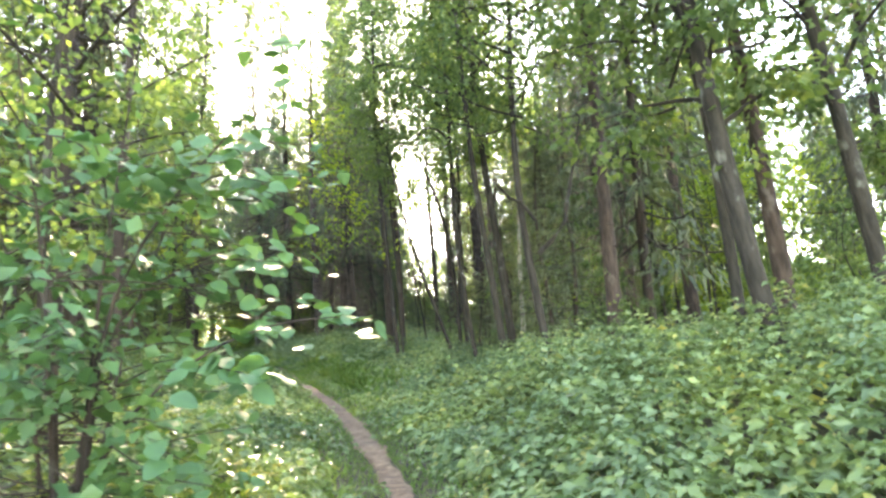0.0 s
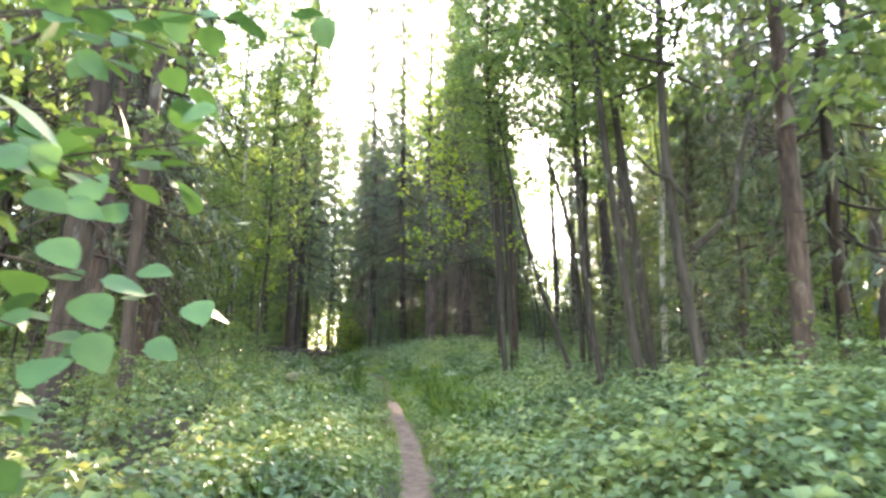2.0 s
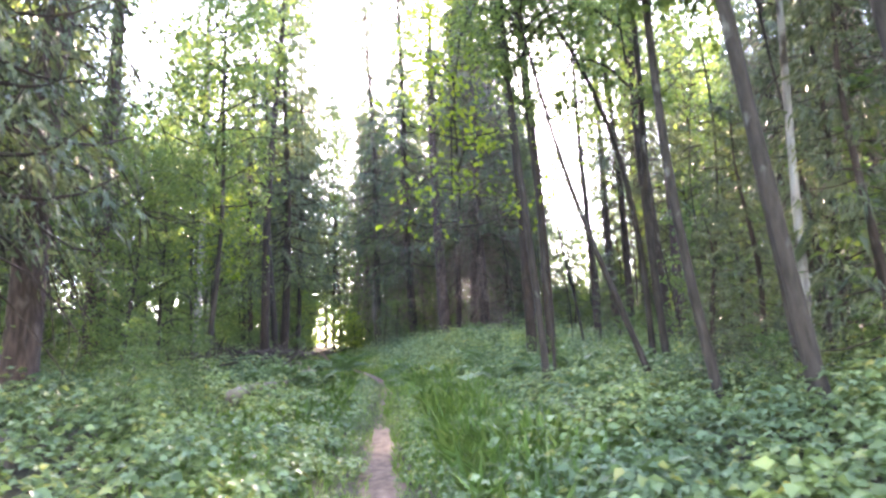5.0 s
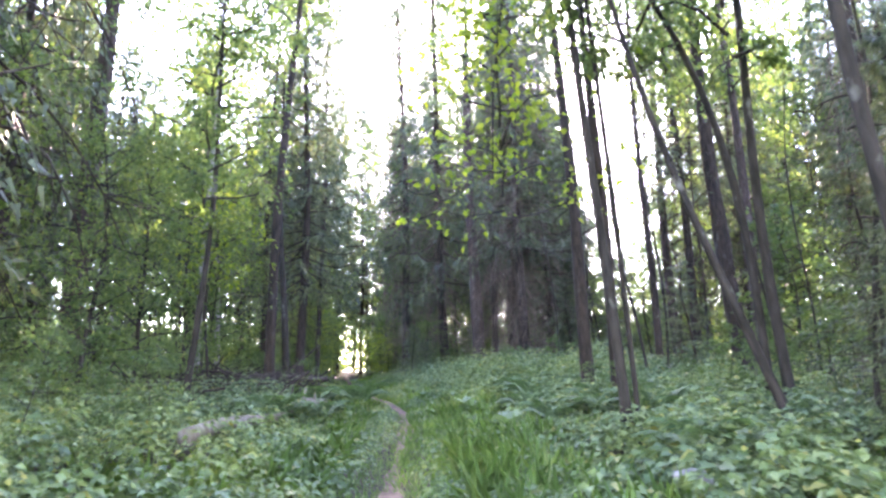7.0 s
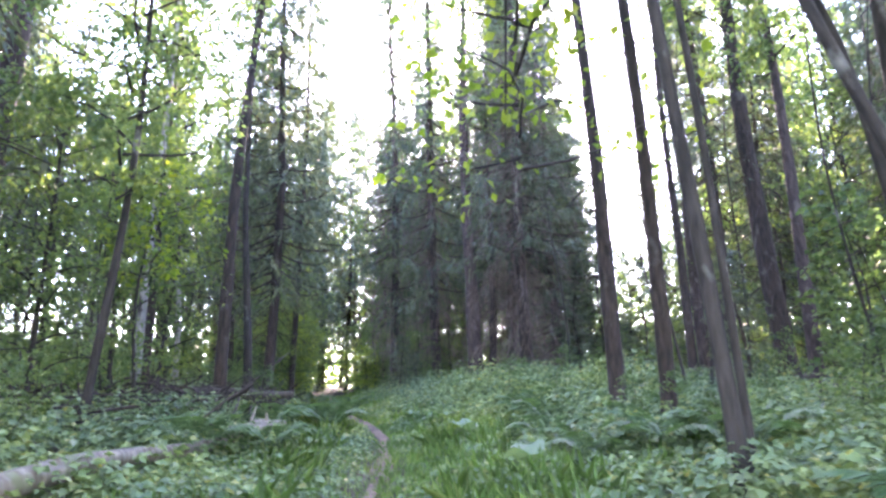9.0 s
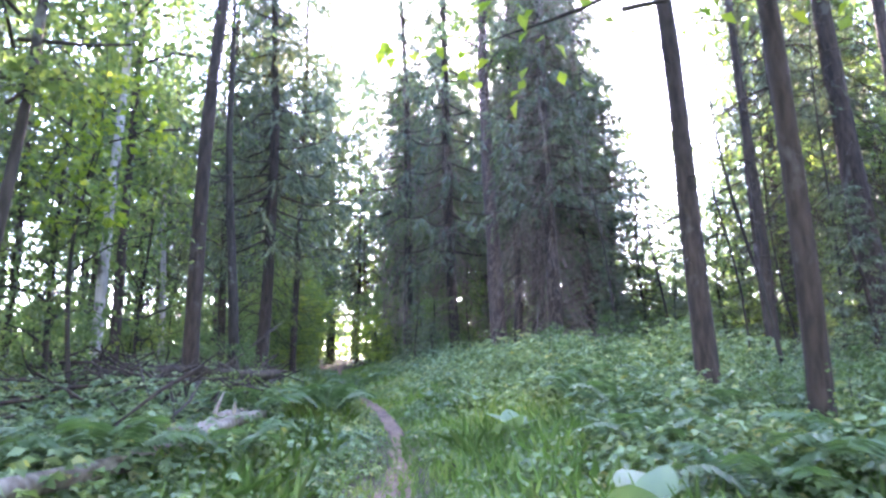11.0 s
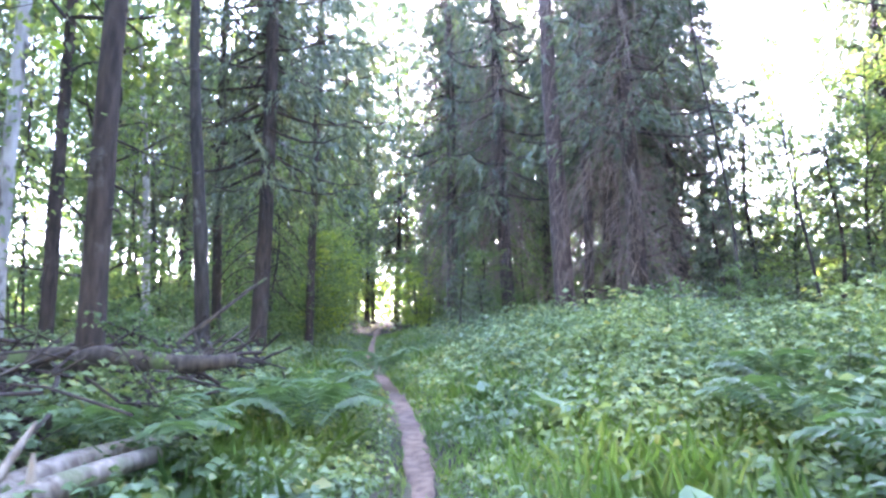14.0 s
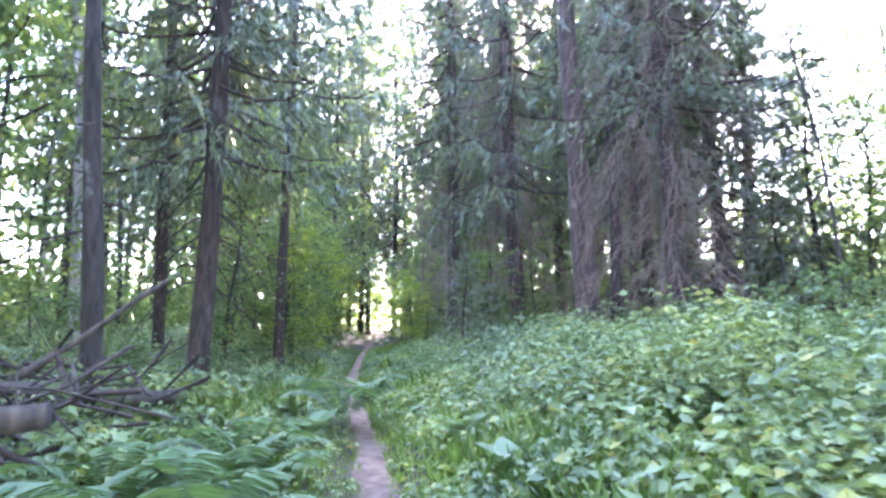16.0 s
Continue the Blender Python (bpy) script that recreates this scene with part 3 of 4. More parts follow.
while len(woods) < 186 and tries < 20000:
    tries += 1
    x, y = g.uniform(-40, 26), g.uniform(3, 80)
    u = float(beside(x, y))
    if (-9.0 < u < 7.6 and y < 46) or (y < 46 and -5 < u < 4) or open_view(x, y):
        continue
    if u > 7 and y < 36 and g.uniform() < 0.4:
        continue
    if min((math.hypot(x - a, y - b) for a, b in woods), default=9) < 2.1:
        continue
    woods.append((x, y))
    q = g.uniform()
    near = abs(u) < 18
    if q < 0.46:
        tree("spruce_tree", x, y, g.normal(0, 0.015, 2), g.uniform(0.12, 0.24), g.uniform(13, 22), g.uniform(2.5, 6), g.uniform(0.8, 1.25), M_SPRUCE, None, label="spruce deeper in the wood with hanging boughs", group="trees deeper in the wood", deep=True)
    elif q < 0.68:
        tree("pine_tree", x, y, g.normal(0, 0.02, 2), g.uniform(0.12, 0.25), g.uniform(16, 22), g.uniform(5, 9), g.uniform(0.8, 1.2), M_PINE, SNAGS[len(woods) % 2], label="pine trunk deeper in the wood", group="trees deeper in the wood", deep=True)
    elif q < 0.75:
        tree("birch_tree", x, y, g.normal(0, 0.03, 2), g.uniform(0.08, 0.14), g.uniform(14, 19), g.uniform(4, 7), g.uniform(0.7, 1.1), M_BIRCH, None, label="pale birch deeper in the wood", group="trees deeper in the wood", deep=True)
    else:
        tree("alder_tree", x, y, g.normal(0, 0.04, 2), g.uniform(0.06, 0.13), g.uniform(11, 17), g.uniform(2.5, 6), g.uniform(0.8, 1.2), M_ALDER, None, label="slim leafy alder deeper in the wood", group="trees deeper in the wood", deep=True)

L_DEEP = "spruce deeper in the wood with hanging boughs"
gw = np.random.default_rng(78)
tries = 0
while len(woods) < 275 and tries < 20000:
    tries += 1
    # every eighth is an unseen tree added behind the camera to shade trunk fronts
    behind = len(woods) % 8 == 0
    x, y = (gw.uniform(-22, 22), gw.uniform(-28, 2)) if behind else (gw.uniform(-38, 26), gw.uniform(8, 78))
    u = float(beside(x, y))
    if abs(u) < 3.0 or (not behind and ((-8.0 < u < 7.6 and y < 47) or open_view(x, y))):
        continue
    if not behind and u < -7 and y < 54 and gw.uniform() < 0.72:
        continue
    if not behind and u > 7 and (y < 40 or gw.uniform() < 0.5):
        continue
    if min(math.hypot(x - a, y - b) for a, b in woods) < 1.6:
        continue
    woods.append((x, y))
    # the added shade trees behind share the labels of the deep wood
    q = gw.uniform()
    if q < 0.6:
        tree("spruce_tree", x, y, gw.normal(0, 0.015, 2), gw.uniform(0.12, 0.24), gw.uniform(18, 25), gw.uniform(2.5, 7), gw.uniform(0.9, 1.3), M_SPRUCE, None, label=L_DEEP, group="trees deeper in the wood", deep=True)
    else:
        tree("alder_tree", x, y, gw.normal(0, 0.04, 2), gw.uniform(0.06, 0.14), gw.uniform(15, 22), gw.uniform(3, 7), gw.uniform(1.0, 1.4), M_ALDER, None, label="tall leafy alder deeper in the wood", group="trees deeper in the wood", deep=True)
for k, (x, y, h, c) in enumerate(((-13.2, 21.2, 22, 5.0), (-14.0, 29.2, 20, 5.0), (-14.6, 34.2, 22, 5.0), (-13.4, 36.4, 21, 6.0), (-11.0, 12.6, 20, 4.0), (-10.2, 9.4, 19, 3.5), (-8.8, 7.4, 17, 3.0))):
    tree("alder_tree" if k % 3 == 1 else "spruce_tree", x, y, (0.01, 0), 0.12, h, c, 1.0, M_SPRUCE, None, label="slim tree with grey-green foliage behind the brush", group="trees left of the path", deep=True)
for x, y, h in ((1.0, 57.0, 15), (4.5, 62.0, 17), (-1.5, 64.0, 17), (8.5, 60.0, 15), (2.5, 70.0, 18)):
    tree("birch_tree", x, y, (0.01, 0), 0.09, h, 3.0, 0.75, M_BIRCH, None, label="slim pale tree beyond the glade", group="trees deeper in the wood", deep=True)
for x, y, r, h in ((7.2, 34.0, 0.22, 21), (9.6, 35.5, 0.2, 20), (6.6, 25.0, 0.18, 19)):
    tree("spruce_tree", x, y, (-0.01, 0), r, h, 7.0, 0.9, M_SPRUCE, DEADTHICK, label="spruce with a skirt of red-brown dead boughs", group="trees deeper in the wood", deep=True)
# bushes that look sunlit through their yellow-green leaf colour
for x, y, h, w in ((11.5, 27.0, 7.0, 1.0), (14.5, 29.0, 9.0, 1.0), (17.0, 26.0, 8.0, 1.0), (13.5, 33.0, 9.0, 1.0), (19.0, 31.0, 9.0, 1.0), (-14.7, 39.0, 4.0, 0.4), (-16.9, 44.0, 4.2, 0.42), (-19.4, 49.5, 4.5, 0.5), (-13.0, 43.0, 2.6, 0.34), (-15.6, 49.5, 3.4, 0.45), (-18.0, 54.0, 3.6, 0.5)):
    root = new("sunlit_bush")
    root.matrix_basis = pose(x, y, float(land(x, y)) - 0.05, 0, 0, 50 * x)
    part("trunk", trunk_mesh("trunk", h, 0.05 * w + 0.01, M_ALDER, 0.2, 0, 7, int(abs(x))), root)
    m = Matrix.Translation((0, 0, 0.5)) @ Matrix.Diagonal((w, w, (h - 0.5) / 9, 1))
    tagged(part("branchwork", SUN_TINTED[1], root, "", m), kind="stuff")
    part("crown", SUN_TINTED[0], root, "", m)
    tagged(root, "bush between dark trunks, sunlight put into its yellow-green leaf colour", "bush", "sunlit bushes")

for k in range(34):
    y = g.uniform(12, 36)
    u = g.uniform(5.2, 10.5) if k % 3 else g.uniform(-9, -5.5)
    x = float(path_x(y)) + u / 0.94
    tree("dead_tree", x, y, g.normal(0, 0.05, 2), g.uniform(0.022, 0.04), g.uniform(7, 11), 5, 1, M_ALDER, SNAGS[k % 2], bend=0.2, label="thin bare pole of a shaded young tree", group="thin poles under the trees")

# ---- young growth under the trees ----
SAP_TRUNK = [trunk_mesh("trunk", 3.3, 0.022, M_ALDER, 0.2, 0, 6, 200 + k) for k in range(3)]
proto = []
for k in range(3):
    root = new("sapling")
    part("trunk", SAP_TRUNK[k], root)
    tagged(part("branchwork", SAP[k][1], root), kind="stuff")
    part("crown", SAP[k][0], root)
    tagged(root, "leafy green sapling under the trees", "sapling", "young growth under the trees")
    proto.append(root)
placed = 0
while placed < 170:
    x, y = g.uniform(-34, 24), g.uniform(2, 62)
    u = float(beside(x, y))
    near_left = -9 < u < -3.6 and 14 < y < 60
    near_right = 5.0 < u < 9 and (y < 24 or y > 33)
    if not (near_left or near_right or u < -9 or u > 9 or (y > 46 and abs(u) > 2.2)):
        continue
    if near_left and g.uniform() < 0.45:
        continue
    s = g.uniform(0.6, 1.5) if abs(u) > 6 else g.uniform(0.5, 1.1)
    m = pose(x, y, float(land(x, y)) - 0.03, g.normal(0, 5), g.normal(0, 5), g.uniform(0, 360)) @ Matrix.Scale(s, 4)
    if placed < 3:
        proto[placed].matrix_basis = m
    else:
        c = copy_thing(proto[placed % 3], m)
        c.matrix_basis = m
    placed += 1


for k in range(75):
    y = g.uniform(6, 42)
    u = g.uniform(-5.5, -2.0) if k % 2 else g.uniform(3.2, 7.5)
    x = float(path_x(y)) + u / 0.94
    m = pose(x, y, float(land(x, y)) - 0.03, g.normal(0, 6), g.normal(0, 6), g.uniform(0, 360)) @ Matrix.Scale(g.uniform(0.28, 0.5), 4)
    c = copy_thing(proto[k % 3], m)
    c.matrix_basis = m
    tagged(c, "small leafy seedling standing above the herbs", "sapling", "seedlings among the herbs")


def young_tree(x, y, s, leaf, label):
    root = new("young_maple")
    root.matrix_basis = pose(x, y, float(land(x, y)) - 0.03) @ Matrix.Scale(s, 4)
    part("trunk", trunk_mesh("trunk", 5.2, 0.035, M_ALDER, 0.2, 0, 8, 300 + int(y)), root)
    for me in leaf[2]:
        part("limb", me, root)
    part("crown", leaf[0], root)
    return tagged(root, label, "sapling", "young maples")


leaning = new("young_maple")
leaning.matrix_basis = pose(-1.1, 19.5, float(land(-1.1, 19.5)))
bent = np.array([[0, 0, -0.2], [-0.1, 0.02, 3.0], [-0.3, 0.05, 7.0], [-0.9, 0.8, 8.4], [-1.6, 1.4, 7.6], [-1.9, 1.6, 5.8], [-2.0, 1.7, 3.8]])
part("trunk", tubes("trunk", [(bent, [0.035, 0.033, 0.03, 0.027, 0.024, 0.018, 0.008])], M_ALDER, 8), leaning)
aloft = Matrix.Translation((-1.8, 1.5, -0.4))
for me in TALL_MAPLE[2]:
    part("limb", me, leaning, "", aloft)
part("crown", TALL_MAPLE[0], leaning, "", aloft)
tagged(leaning, "young maple with yellow-green leaves leaning over the path", "sapling", "young maples")
young_tree(-10.2, 24.2, 1.1, MAPLE, "young maple with light leaves over the brush")
# these two carry the clearing's sunlight in their yellow-green leaf colour
young_tree(-18.0, 58.0, 1.0, MAPLE, "young maple where the path leaves the wood, sunlight put into leaf colour")
young_tree(-23.5, 60.0, 0.9, MAPLE, "yellow-green bush at the edge of the clearing, sunlight put into leaf colour")

# far edge of the wood
n = 60000
ang = g.uniform(-1.5, 1.35, n)
d = g.uniform(52, 76, n)
x, y = -8 + d * np.sin(ang), 26 + d * np.cos(ang)
hgt = 20 + 3 * np.sin(ang * 23) + 2 * np.sin(ang * 57)
azd = np.degrees(np.arctan2(x + 5, y - 24))
hgt = np.where((azd > 0) & (azd < 17), hgt * 0.5, hgt)
onpath = np.abs(beside(x, y) + 0.3) < 1.5
low = g.uniform(size=n) < 0.45
z = land(x, y) + np.where(low, np.minimum(hgt, 4.5), hgt) * g.uniform(0, 1, n) ** 1.1
z = np.where(onpath, land(x, y) + g.uniform(4.5, 18, n), z)
off = g.normal(size=(n, 3))
far_woods = new("far_woods", leaf_mesh("far_woods", np.stack([x, y, z], 1), off, g.uniform(0.4, 1.0, n), M_BROAD, width=0.6, tilt=1.5, plain=True))
tagged(far_woods, "distant green trees closing the wood", "trees", kind="stuff")

# thicket at the foot of the far trees
n = 90000
ang = g.uniform(-1.5, 1.35, n)
d = g.uniform(27, 54, n)
x, y = -8 + d * np.sin(ang), 22 + d * np.cos(ang)
u = beside(x, y)
top = 2.6 + 1.2 * np.sin(x * 0.7 + y * 0.4) + 0.9 * np.sin(x * 1.9 - y * 1.3)
z = land(x, y) + top * g.uniform(0, 1, n) ** 0.8
keep = ((u < -1.6 - 0.03 * y) | (u > 1.8)) & ((y > 43) | (np.abs(u) > 9)) & (top > 1.1)
thicket = new("far_thicket", leaf_mesh("far_thicket", np.stack([x, y, z], 1)[keep], g.normal(size=(int(keep.sum()), 3)), g.uniform(0.16, 0.42, int(keep.sum())), M_BROAD, width=0.7, tilt=1.2, plain=True))
tagged(thicket, "leafy green thicket under the far trees", "bushes", kind="stuff")

# ---- fallen wood ----


def log(name, p, q, r, mat, label, height=0.15, stubs=4, end=None):
    p, q = np.array([*p, land(*p) + height]), np.array([*q, land(*q) + (height if end is None else end)])
    s = np.linspace(0, 1, 14)[:, None]
    gg = np.random.default_rng(int(abs(p[0]) * 100))
    line = p + (q - p) * s + 0.04 * np.sin(s * 9 + gg.uniform(0, 6, 3))
    rad = r * (1 - 0.4 * s[:, 0]) * (1 + 0.1 * gg.normal(size=14))
    line = np.concatenate([line[:1], line, line[-1:]])
    rad = np.concatenate([[0.01], rad, [0.01]])
    root = new(name)
    part("stem", tubes("stem", [(line, rad)], mat, 10), root)
    for k in range(stubs):
        f = gg.integers(3, 13)
        way = unit(gg.normal(size=3) + np.array([0, 0, 0.6])) * gg.uniform(0.15, 0.5)
        part("branch_stub", tubes("branch_stub", [(line[f] + np.outer([0, 0.6, 1], way), np.array([0.35, 0.25, 0.1]) * r)], mat, 6), root)
    return tagged(root, label, "log", "fallen wood")


log("fallen_log", (-6.1, 17.6), (-7.6, 24.8), 0.1, M_PALELOG, "pale fallen birch log lying in herbs", 0.36, 2)
log("fallen_log", (-7.2, 22.3), (-8.3, 25.8), 0.1, M_PALELOG, "broken weathered pale log in the grass", 0.26, 1)
log("fallen_log", (-11.2, 25.6), (-8.5, 26.8), 0.13, M_DARKLOG, "dark rotten log propped on a brush pile", 0.55, 4, 0.7)
log("fallen_log", (-11.1, 26.8), (-10.0, 29.6), 0.12, M_DARKLOG, "black rotten log lying across brush", 0.5, 5)
log("fallen_log", (-9.75, 29.4), (-9.2, 29.35), 0.1, M_DARKLOG, "short dark rotten log end by the path", 0.16, 5)
log("fallen_log", (-5.6, 13.0), (-7.6, 15.0), 0.1, M_DARKLOG, "dark fallen log hidden in herbs", 0.2)
log("fallen_log", (-10.7, 28.2), (-9.9, 29.3), 0.035, M_DARKLOG, "thin dead branch sticking up from brush", 0.5, 2, 1.7)
log("fallen_log", (-9.0, 23.0), (-10.5, 26.5), 0.045, M_DARKLOG, "thin dark broken stem leaning on brush", 0.25, 3, 0.7)

lines = []
for k in range(520):
    x, y = (g.normal(-10.4, 1.1), g.normal(27.4, 1.6)) if k % 2 else (g.normal(-9.9, 1.5), g.normal(24.3, 1.8))
    if beside(x, y) > -2.0:
        continue
    p = np.array([x, y, land(x, y) + g.uniform(0.02, 0.75)])
    way = unit(g.normal(size=3) * [1, 1, 0.45]) * g.uniform(0.5, 1.5)
    lines.append((p + np.outer([-0.5, 0, 0.5], way) + [[0, 0, 0], g.normal(size=3) * 0.06, [0, 0, 0]], np.array([1, 0.8, 0.4]) * g.uniform(0.01, 0.028)))
brush = new("brush_pile", tubes("brush_pile", lines, M_SPRUCE, 4))
tagged(brush, "heap of grey dead branches beside the path", "brush", kind="stuff")

# birch bark scrap and pale litter
bark_scrap = new("bark_scrap", tubes("bark_scrap", [(np.array([[-9.15, 29.85, 0], [-9.0, 29.8, 0.02], [-8.85, 29.75, 0]]) + [0, 0, float(land(-9.0, 29.8)) + 0.12], [0.05, 0.06, 0.05])], M_BIRCH, 8))
tagged(bark_scrap, "curled scrap of white birch bark on grass", "bark")
bark_scrap = new("bark_scrap", tubes("bark_scrap", [(np.array([[-0.98, 16.3, 0], [-0.85, 16.32, 0.02], [-0.7, 16.3, 0]]) + [0, 0, float(land(-0.85, 16.3)) + 0.3], [0.05, 0.06, 0.05])], M_BIRCH, 8))
tagged(bark_scrap, "pale scrap of birch bark among herbs", "bark")

# ---- hazel bush by the start ----
hazel = new("hazel_bush")
hx, hy = -2.45, 4.45
hz = float(land(hx, hy))
gh = np.random.default_rng(9)
stems, P, D = [], [], []


def hazel_branch(pts, r0, leaves):
    pts = np.array(pts, float)
    s = np.linspace(0, 1, 9)
    t = np.linspace(0, 1, len(pts))
    line = np.stack([np.interp(s, t, pts[:, c]) for c in range(3)], 1)
    line[1:-1] = (line[:-2] + 2 * line[1:-1] + line[2:]) / 4
    stems.append((line, np.linspace(r0, 0.003, 9)))
    way = unit(line[-1] - line[0])
    for k in range(leaves):
        f = 0.45 + 0.57 * (k + gh.uniform()) / leaves
        foot = np.array([np.interp(min(f, 1), s, line[:, c]) for c in range(3)]) + gh.normal(size=3) * [0.08, 0.08, 0.06]
        P.append(foot)
        D.append(way * 0.6 + gh.normal(size=3) * [0.7, 0.7, 0.25] + np.array([0, 0, -0.35]))


base = np.array([hx, hy, hz])
hazel_branch([base, (-2.0, 4.1, 1.3), (-1.2, 3.75, 1.72), (-0.75, 3.6, 1.78), (-0.42, 3.48, 1.76)], 0.012, 26)
hazel_branch([(-1.6, 3.9, 1.55), (-1.2, 3.4, 1.55), (-0.95, 3.2, 1.5)], 0.008, 18)
hazel_branch([base, (-2.2, 4.3, 2.0), (-1.6, 4.1, 2.75), (-1.0, 4.0, 3.3)], 0.02, 34)
hazel_branch([base, (-2.3, 4.5, 1.9), (-1.8, 4.8, 2.4), (-1.05, 5.1, 2.55)], 0.015, 34)
shoots = []
for k in range(6):
    a = k * 1.05 + 0.4
    top = base + [0.75 * math.cos(a), 0.75 * math.sin(a), gh.uniform(2.6, 4.0)]
    hazel_branch([base + [0.1 * math.cos(a), 0.1 * math.sin(a), 0], base * 0.6 + top * 0.4 + [0, 0, 0.3], top], 0.02, 14)
    shoots.append(stems[-1][0])
for k in range(84):
    foot = shoots[k % 6][gh.integers(1, 8)]
    a = gh.uniform(-2.6, 1.2)
    L = gh.uniform(0.5, 1.5)
    tip = foot + [L * math.cos(a), L * math.sin(a), gh.uniform(-0.35, 0.4)]
    tip[0] = min(tip[0], -0.8)
    hazel_branch([foot, (foot + tip) / 2 + [0, 0, 0.12], tip], 0.007, 17)
for q in stems:
    part("stem", tubes("stem", [q], M_SPRUCE, 6), hazel)
# one rounded, toothed leaf, shared by the near ones
ou = np.linspace(0, 1, 8)
wid = 0.5 * 0.86 * np.sin(np.pi * ou ** 0.75) ** 0.75 * (1 + 0.06 * np.cos(ou * 40))
V = [(0, t, -0.12 * t * t) for t in ou] + [(w, t, -0.12 * t * t + 0.1 * w) for w, t in zip(wid, ou)] + [(-w, t, -0.12 * t * t + 0.1 * w) for w, t in zip(wid, ou)]
F = [(k, 8 + k, 9 + k, k + 1) for k in range(7)] + [(k, k + 1, 17 + k, 16 + k) for k in range(7)]
HLEAF = mesh_of("leaf", V, F, M_HAZEL, True)
P, D = np.array(P), unit(np.array(D))
order = np.argsort(-P[:, 0])
for k in order[:300]:
    side = unit(np.cross(D[k], [0, -0.5, 1.0]) + gh.normal(size=3) * 0.3)
    up = unit(np.cross(side, D[k]))
    side = np.cross(D[k], up)
    m = Matrix(((side[0], D[k][0], up[0], P[k][0]), (side[1], D[k][1], up[1], P[k][1]), (side[2], D[k][2], up[2], P[k][2]), (0, 0, 0, 1)))
    part("leaf", HLEAF, hazel, "", m @ Matrix.Scale(gh.uniform(0.1, 0.15), 4))
rest = order[300:]
tagged(part("foliage", leaf_mesh("foliage", P[rest], D[rest], gh.uniform(0.1, 0.14, len(rest)), M_HAZEL, width=0.85, tilt=0.6), hazel), kind="stuff")
tagged(hazel, "hazel bush with broad round green leaves over the path", "bush")

# ---- broad-leaved plants by the path ----
BIG_LEAF = mesh_of("leaf", V, F, M_HERB, True)
burdock = new("burdock")
for k in range(7):
    part("leaf", BIG_LEAF, burdock, "", pose(0.03 * math.cos(k), 0.03 * math.sin(k), 0.05 + 0.02 * k, 28 + 9 * (k % 3), 0, k * 53) @ Matrix.Scale(0.2 + 0.03 * (k % 4), 4))
tagged(burdock, "broad-leaved burdock rosette at the path edge", "plant", "broad-leaved plants by the path")
for k, (x, y) in enumerate(((-7.3, 30.2), (-8.75, 30.0), (-4.3, 24.2), (-5.4, 27.2), (-1.5, 15.4), (-0.2, 13.2), (0.6, 9.2), (-3.0, 21.0), (-6.6, 29.0), (-9.8, 33.0), (0.9, 7.2))):
    m = pose(x, y, float(land(x, y)) + 0.1, 0, 0, k * 61) @ Matrix.Scale(1.0 + 0.12 * (k % 4), 4)
    if k == 0:
        burdock.matrix_basis = m
    else:
        copy_thing(burdock, m).matrix_basis = m

# ---- ferns ----


def fern_mesh(seed):
    gg = np.random.default_rng(seed)
    P, D, S = [], [], []
    L = 0.75
    for k in range(22):
        f = 0.15 + 0.85 * k / 22
        foot = np.array([0, f * L, 0.5 * math.sin(f * 2.2) * L])
        for s in (-1, 1):
            P.append(foot)
            D.append((s, 0.35, -0.15 + gg.normal() * 0.08))
            S.append(0.2 * math.sin(math.pi * (0.12 + 0.86 * (1 - f) ** 0.8)) + 0.02)
    return leaf_mesh("frond", P, D, np.array(S), M_FERN, width=0.26, fold=0.03, tilt=0.15)


FROND = fern_mesh(4)
fern = new("fern")
for k in range(9):
    part("frond", FROND, fern, "", pose(0, 0, 0.05, g.uniform(-5, 15), 0, k * 40 + g.uniform(-12, 12)))
tagged(fern, "green fern with arching fronds among herbs", "fern", "ferns beside the path")
spots = [(-2.3, 21.4), (-2.9, 23.0), (-1.6, 21.6), (-3.1, 25.2), (-7.6, 26.6), (-7.9, 27.6), (-8.4, 28.3), (-2.6, 27.4), (-3.4, 28.2), (-7.0, 21.2), (-6.6, 22.4), (-0.6, 17.6), (-1.1, 24.9), (-8.0, 25.0), (-0.9, 20.9), (-1.9, 24.6), (-0.7, 22.3), (-3.6, 26.6), (-2.2, 29.3), (-8.9, 30.9), (-8.3, 26.9)]
for k, (x, y) in enumerate(spots):
    m = pose(x, y, float(land(x, y)) + 0.08, 0, 0, k * 77) @ Matrix.Scale(0.8 + 0.06 * (k % 5), 4)
    if k == 0:
        fern.matrix_basis = m
    else:
        copy_thing(fern, m).matrix_basis = m

# ---- herbs and grass ----


def herb_template(seed, tall):
    """One stem with levels of three- and five-fold leaves."""
    gg = np.random.default_rng(seed)
    P, D, S = [], [], []
    levels = 5 if tall else 3
    for k in range(levels):
        z = (0.3 + 0.7 * (k + 0.7) / levels)
        for b in range(3):
            a = k * 1.1 + b * 2.09 + gg.uniform(-0.4, 0.4)
            out = np.array([math.cos(a), math.sin(a), 0.15])
            reach = gg.uniform(0.1, 0.26) * (1.1 - 0.5 * z)
            for j in (-0.8, 0, 0.8):
                c, s = math.cos(j), math.sin(j)
                P.append(out * reach + np.array([0, 0, z]))
                D.append((out[0] * c - out[1] * s, out[0] * s + out[1] * c, gg.uniform(-0.55, 0.1)))
                S.append(gg.uniform(0.07, 0.125) * (1.1 - 0.35 * z))
    return np.array(P), np.array(D), np.array(S)


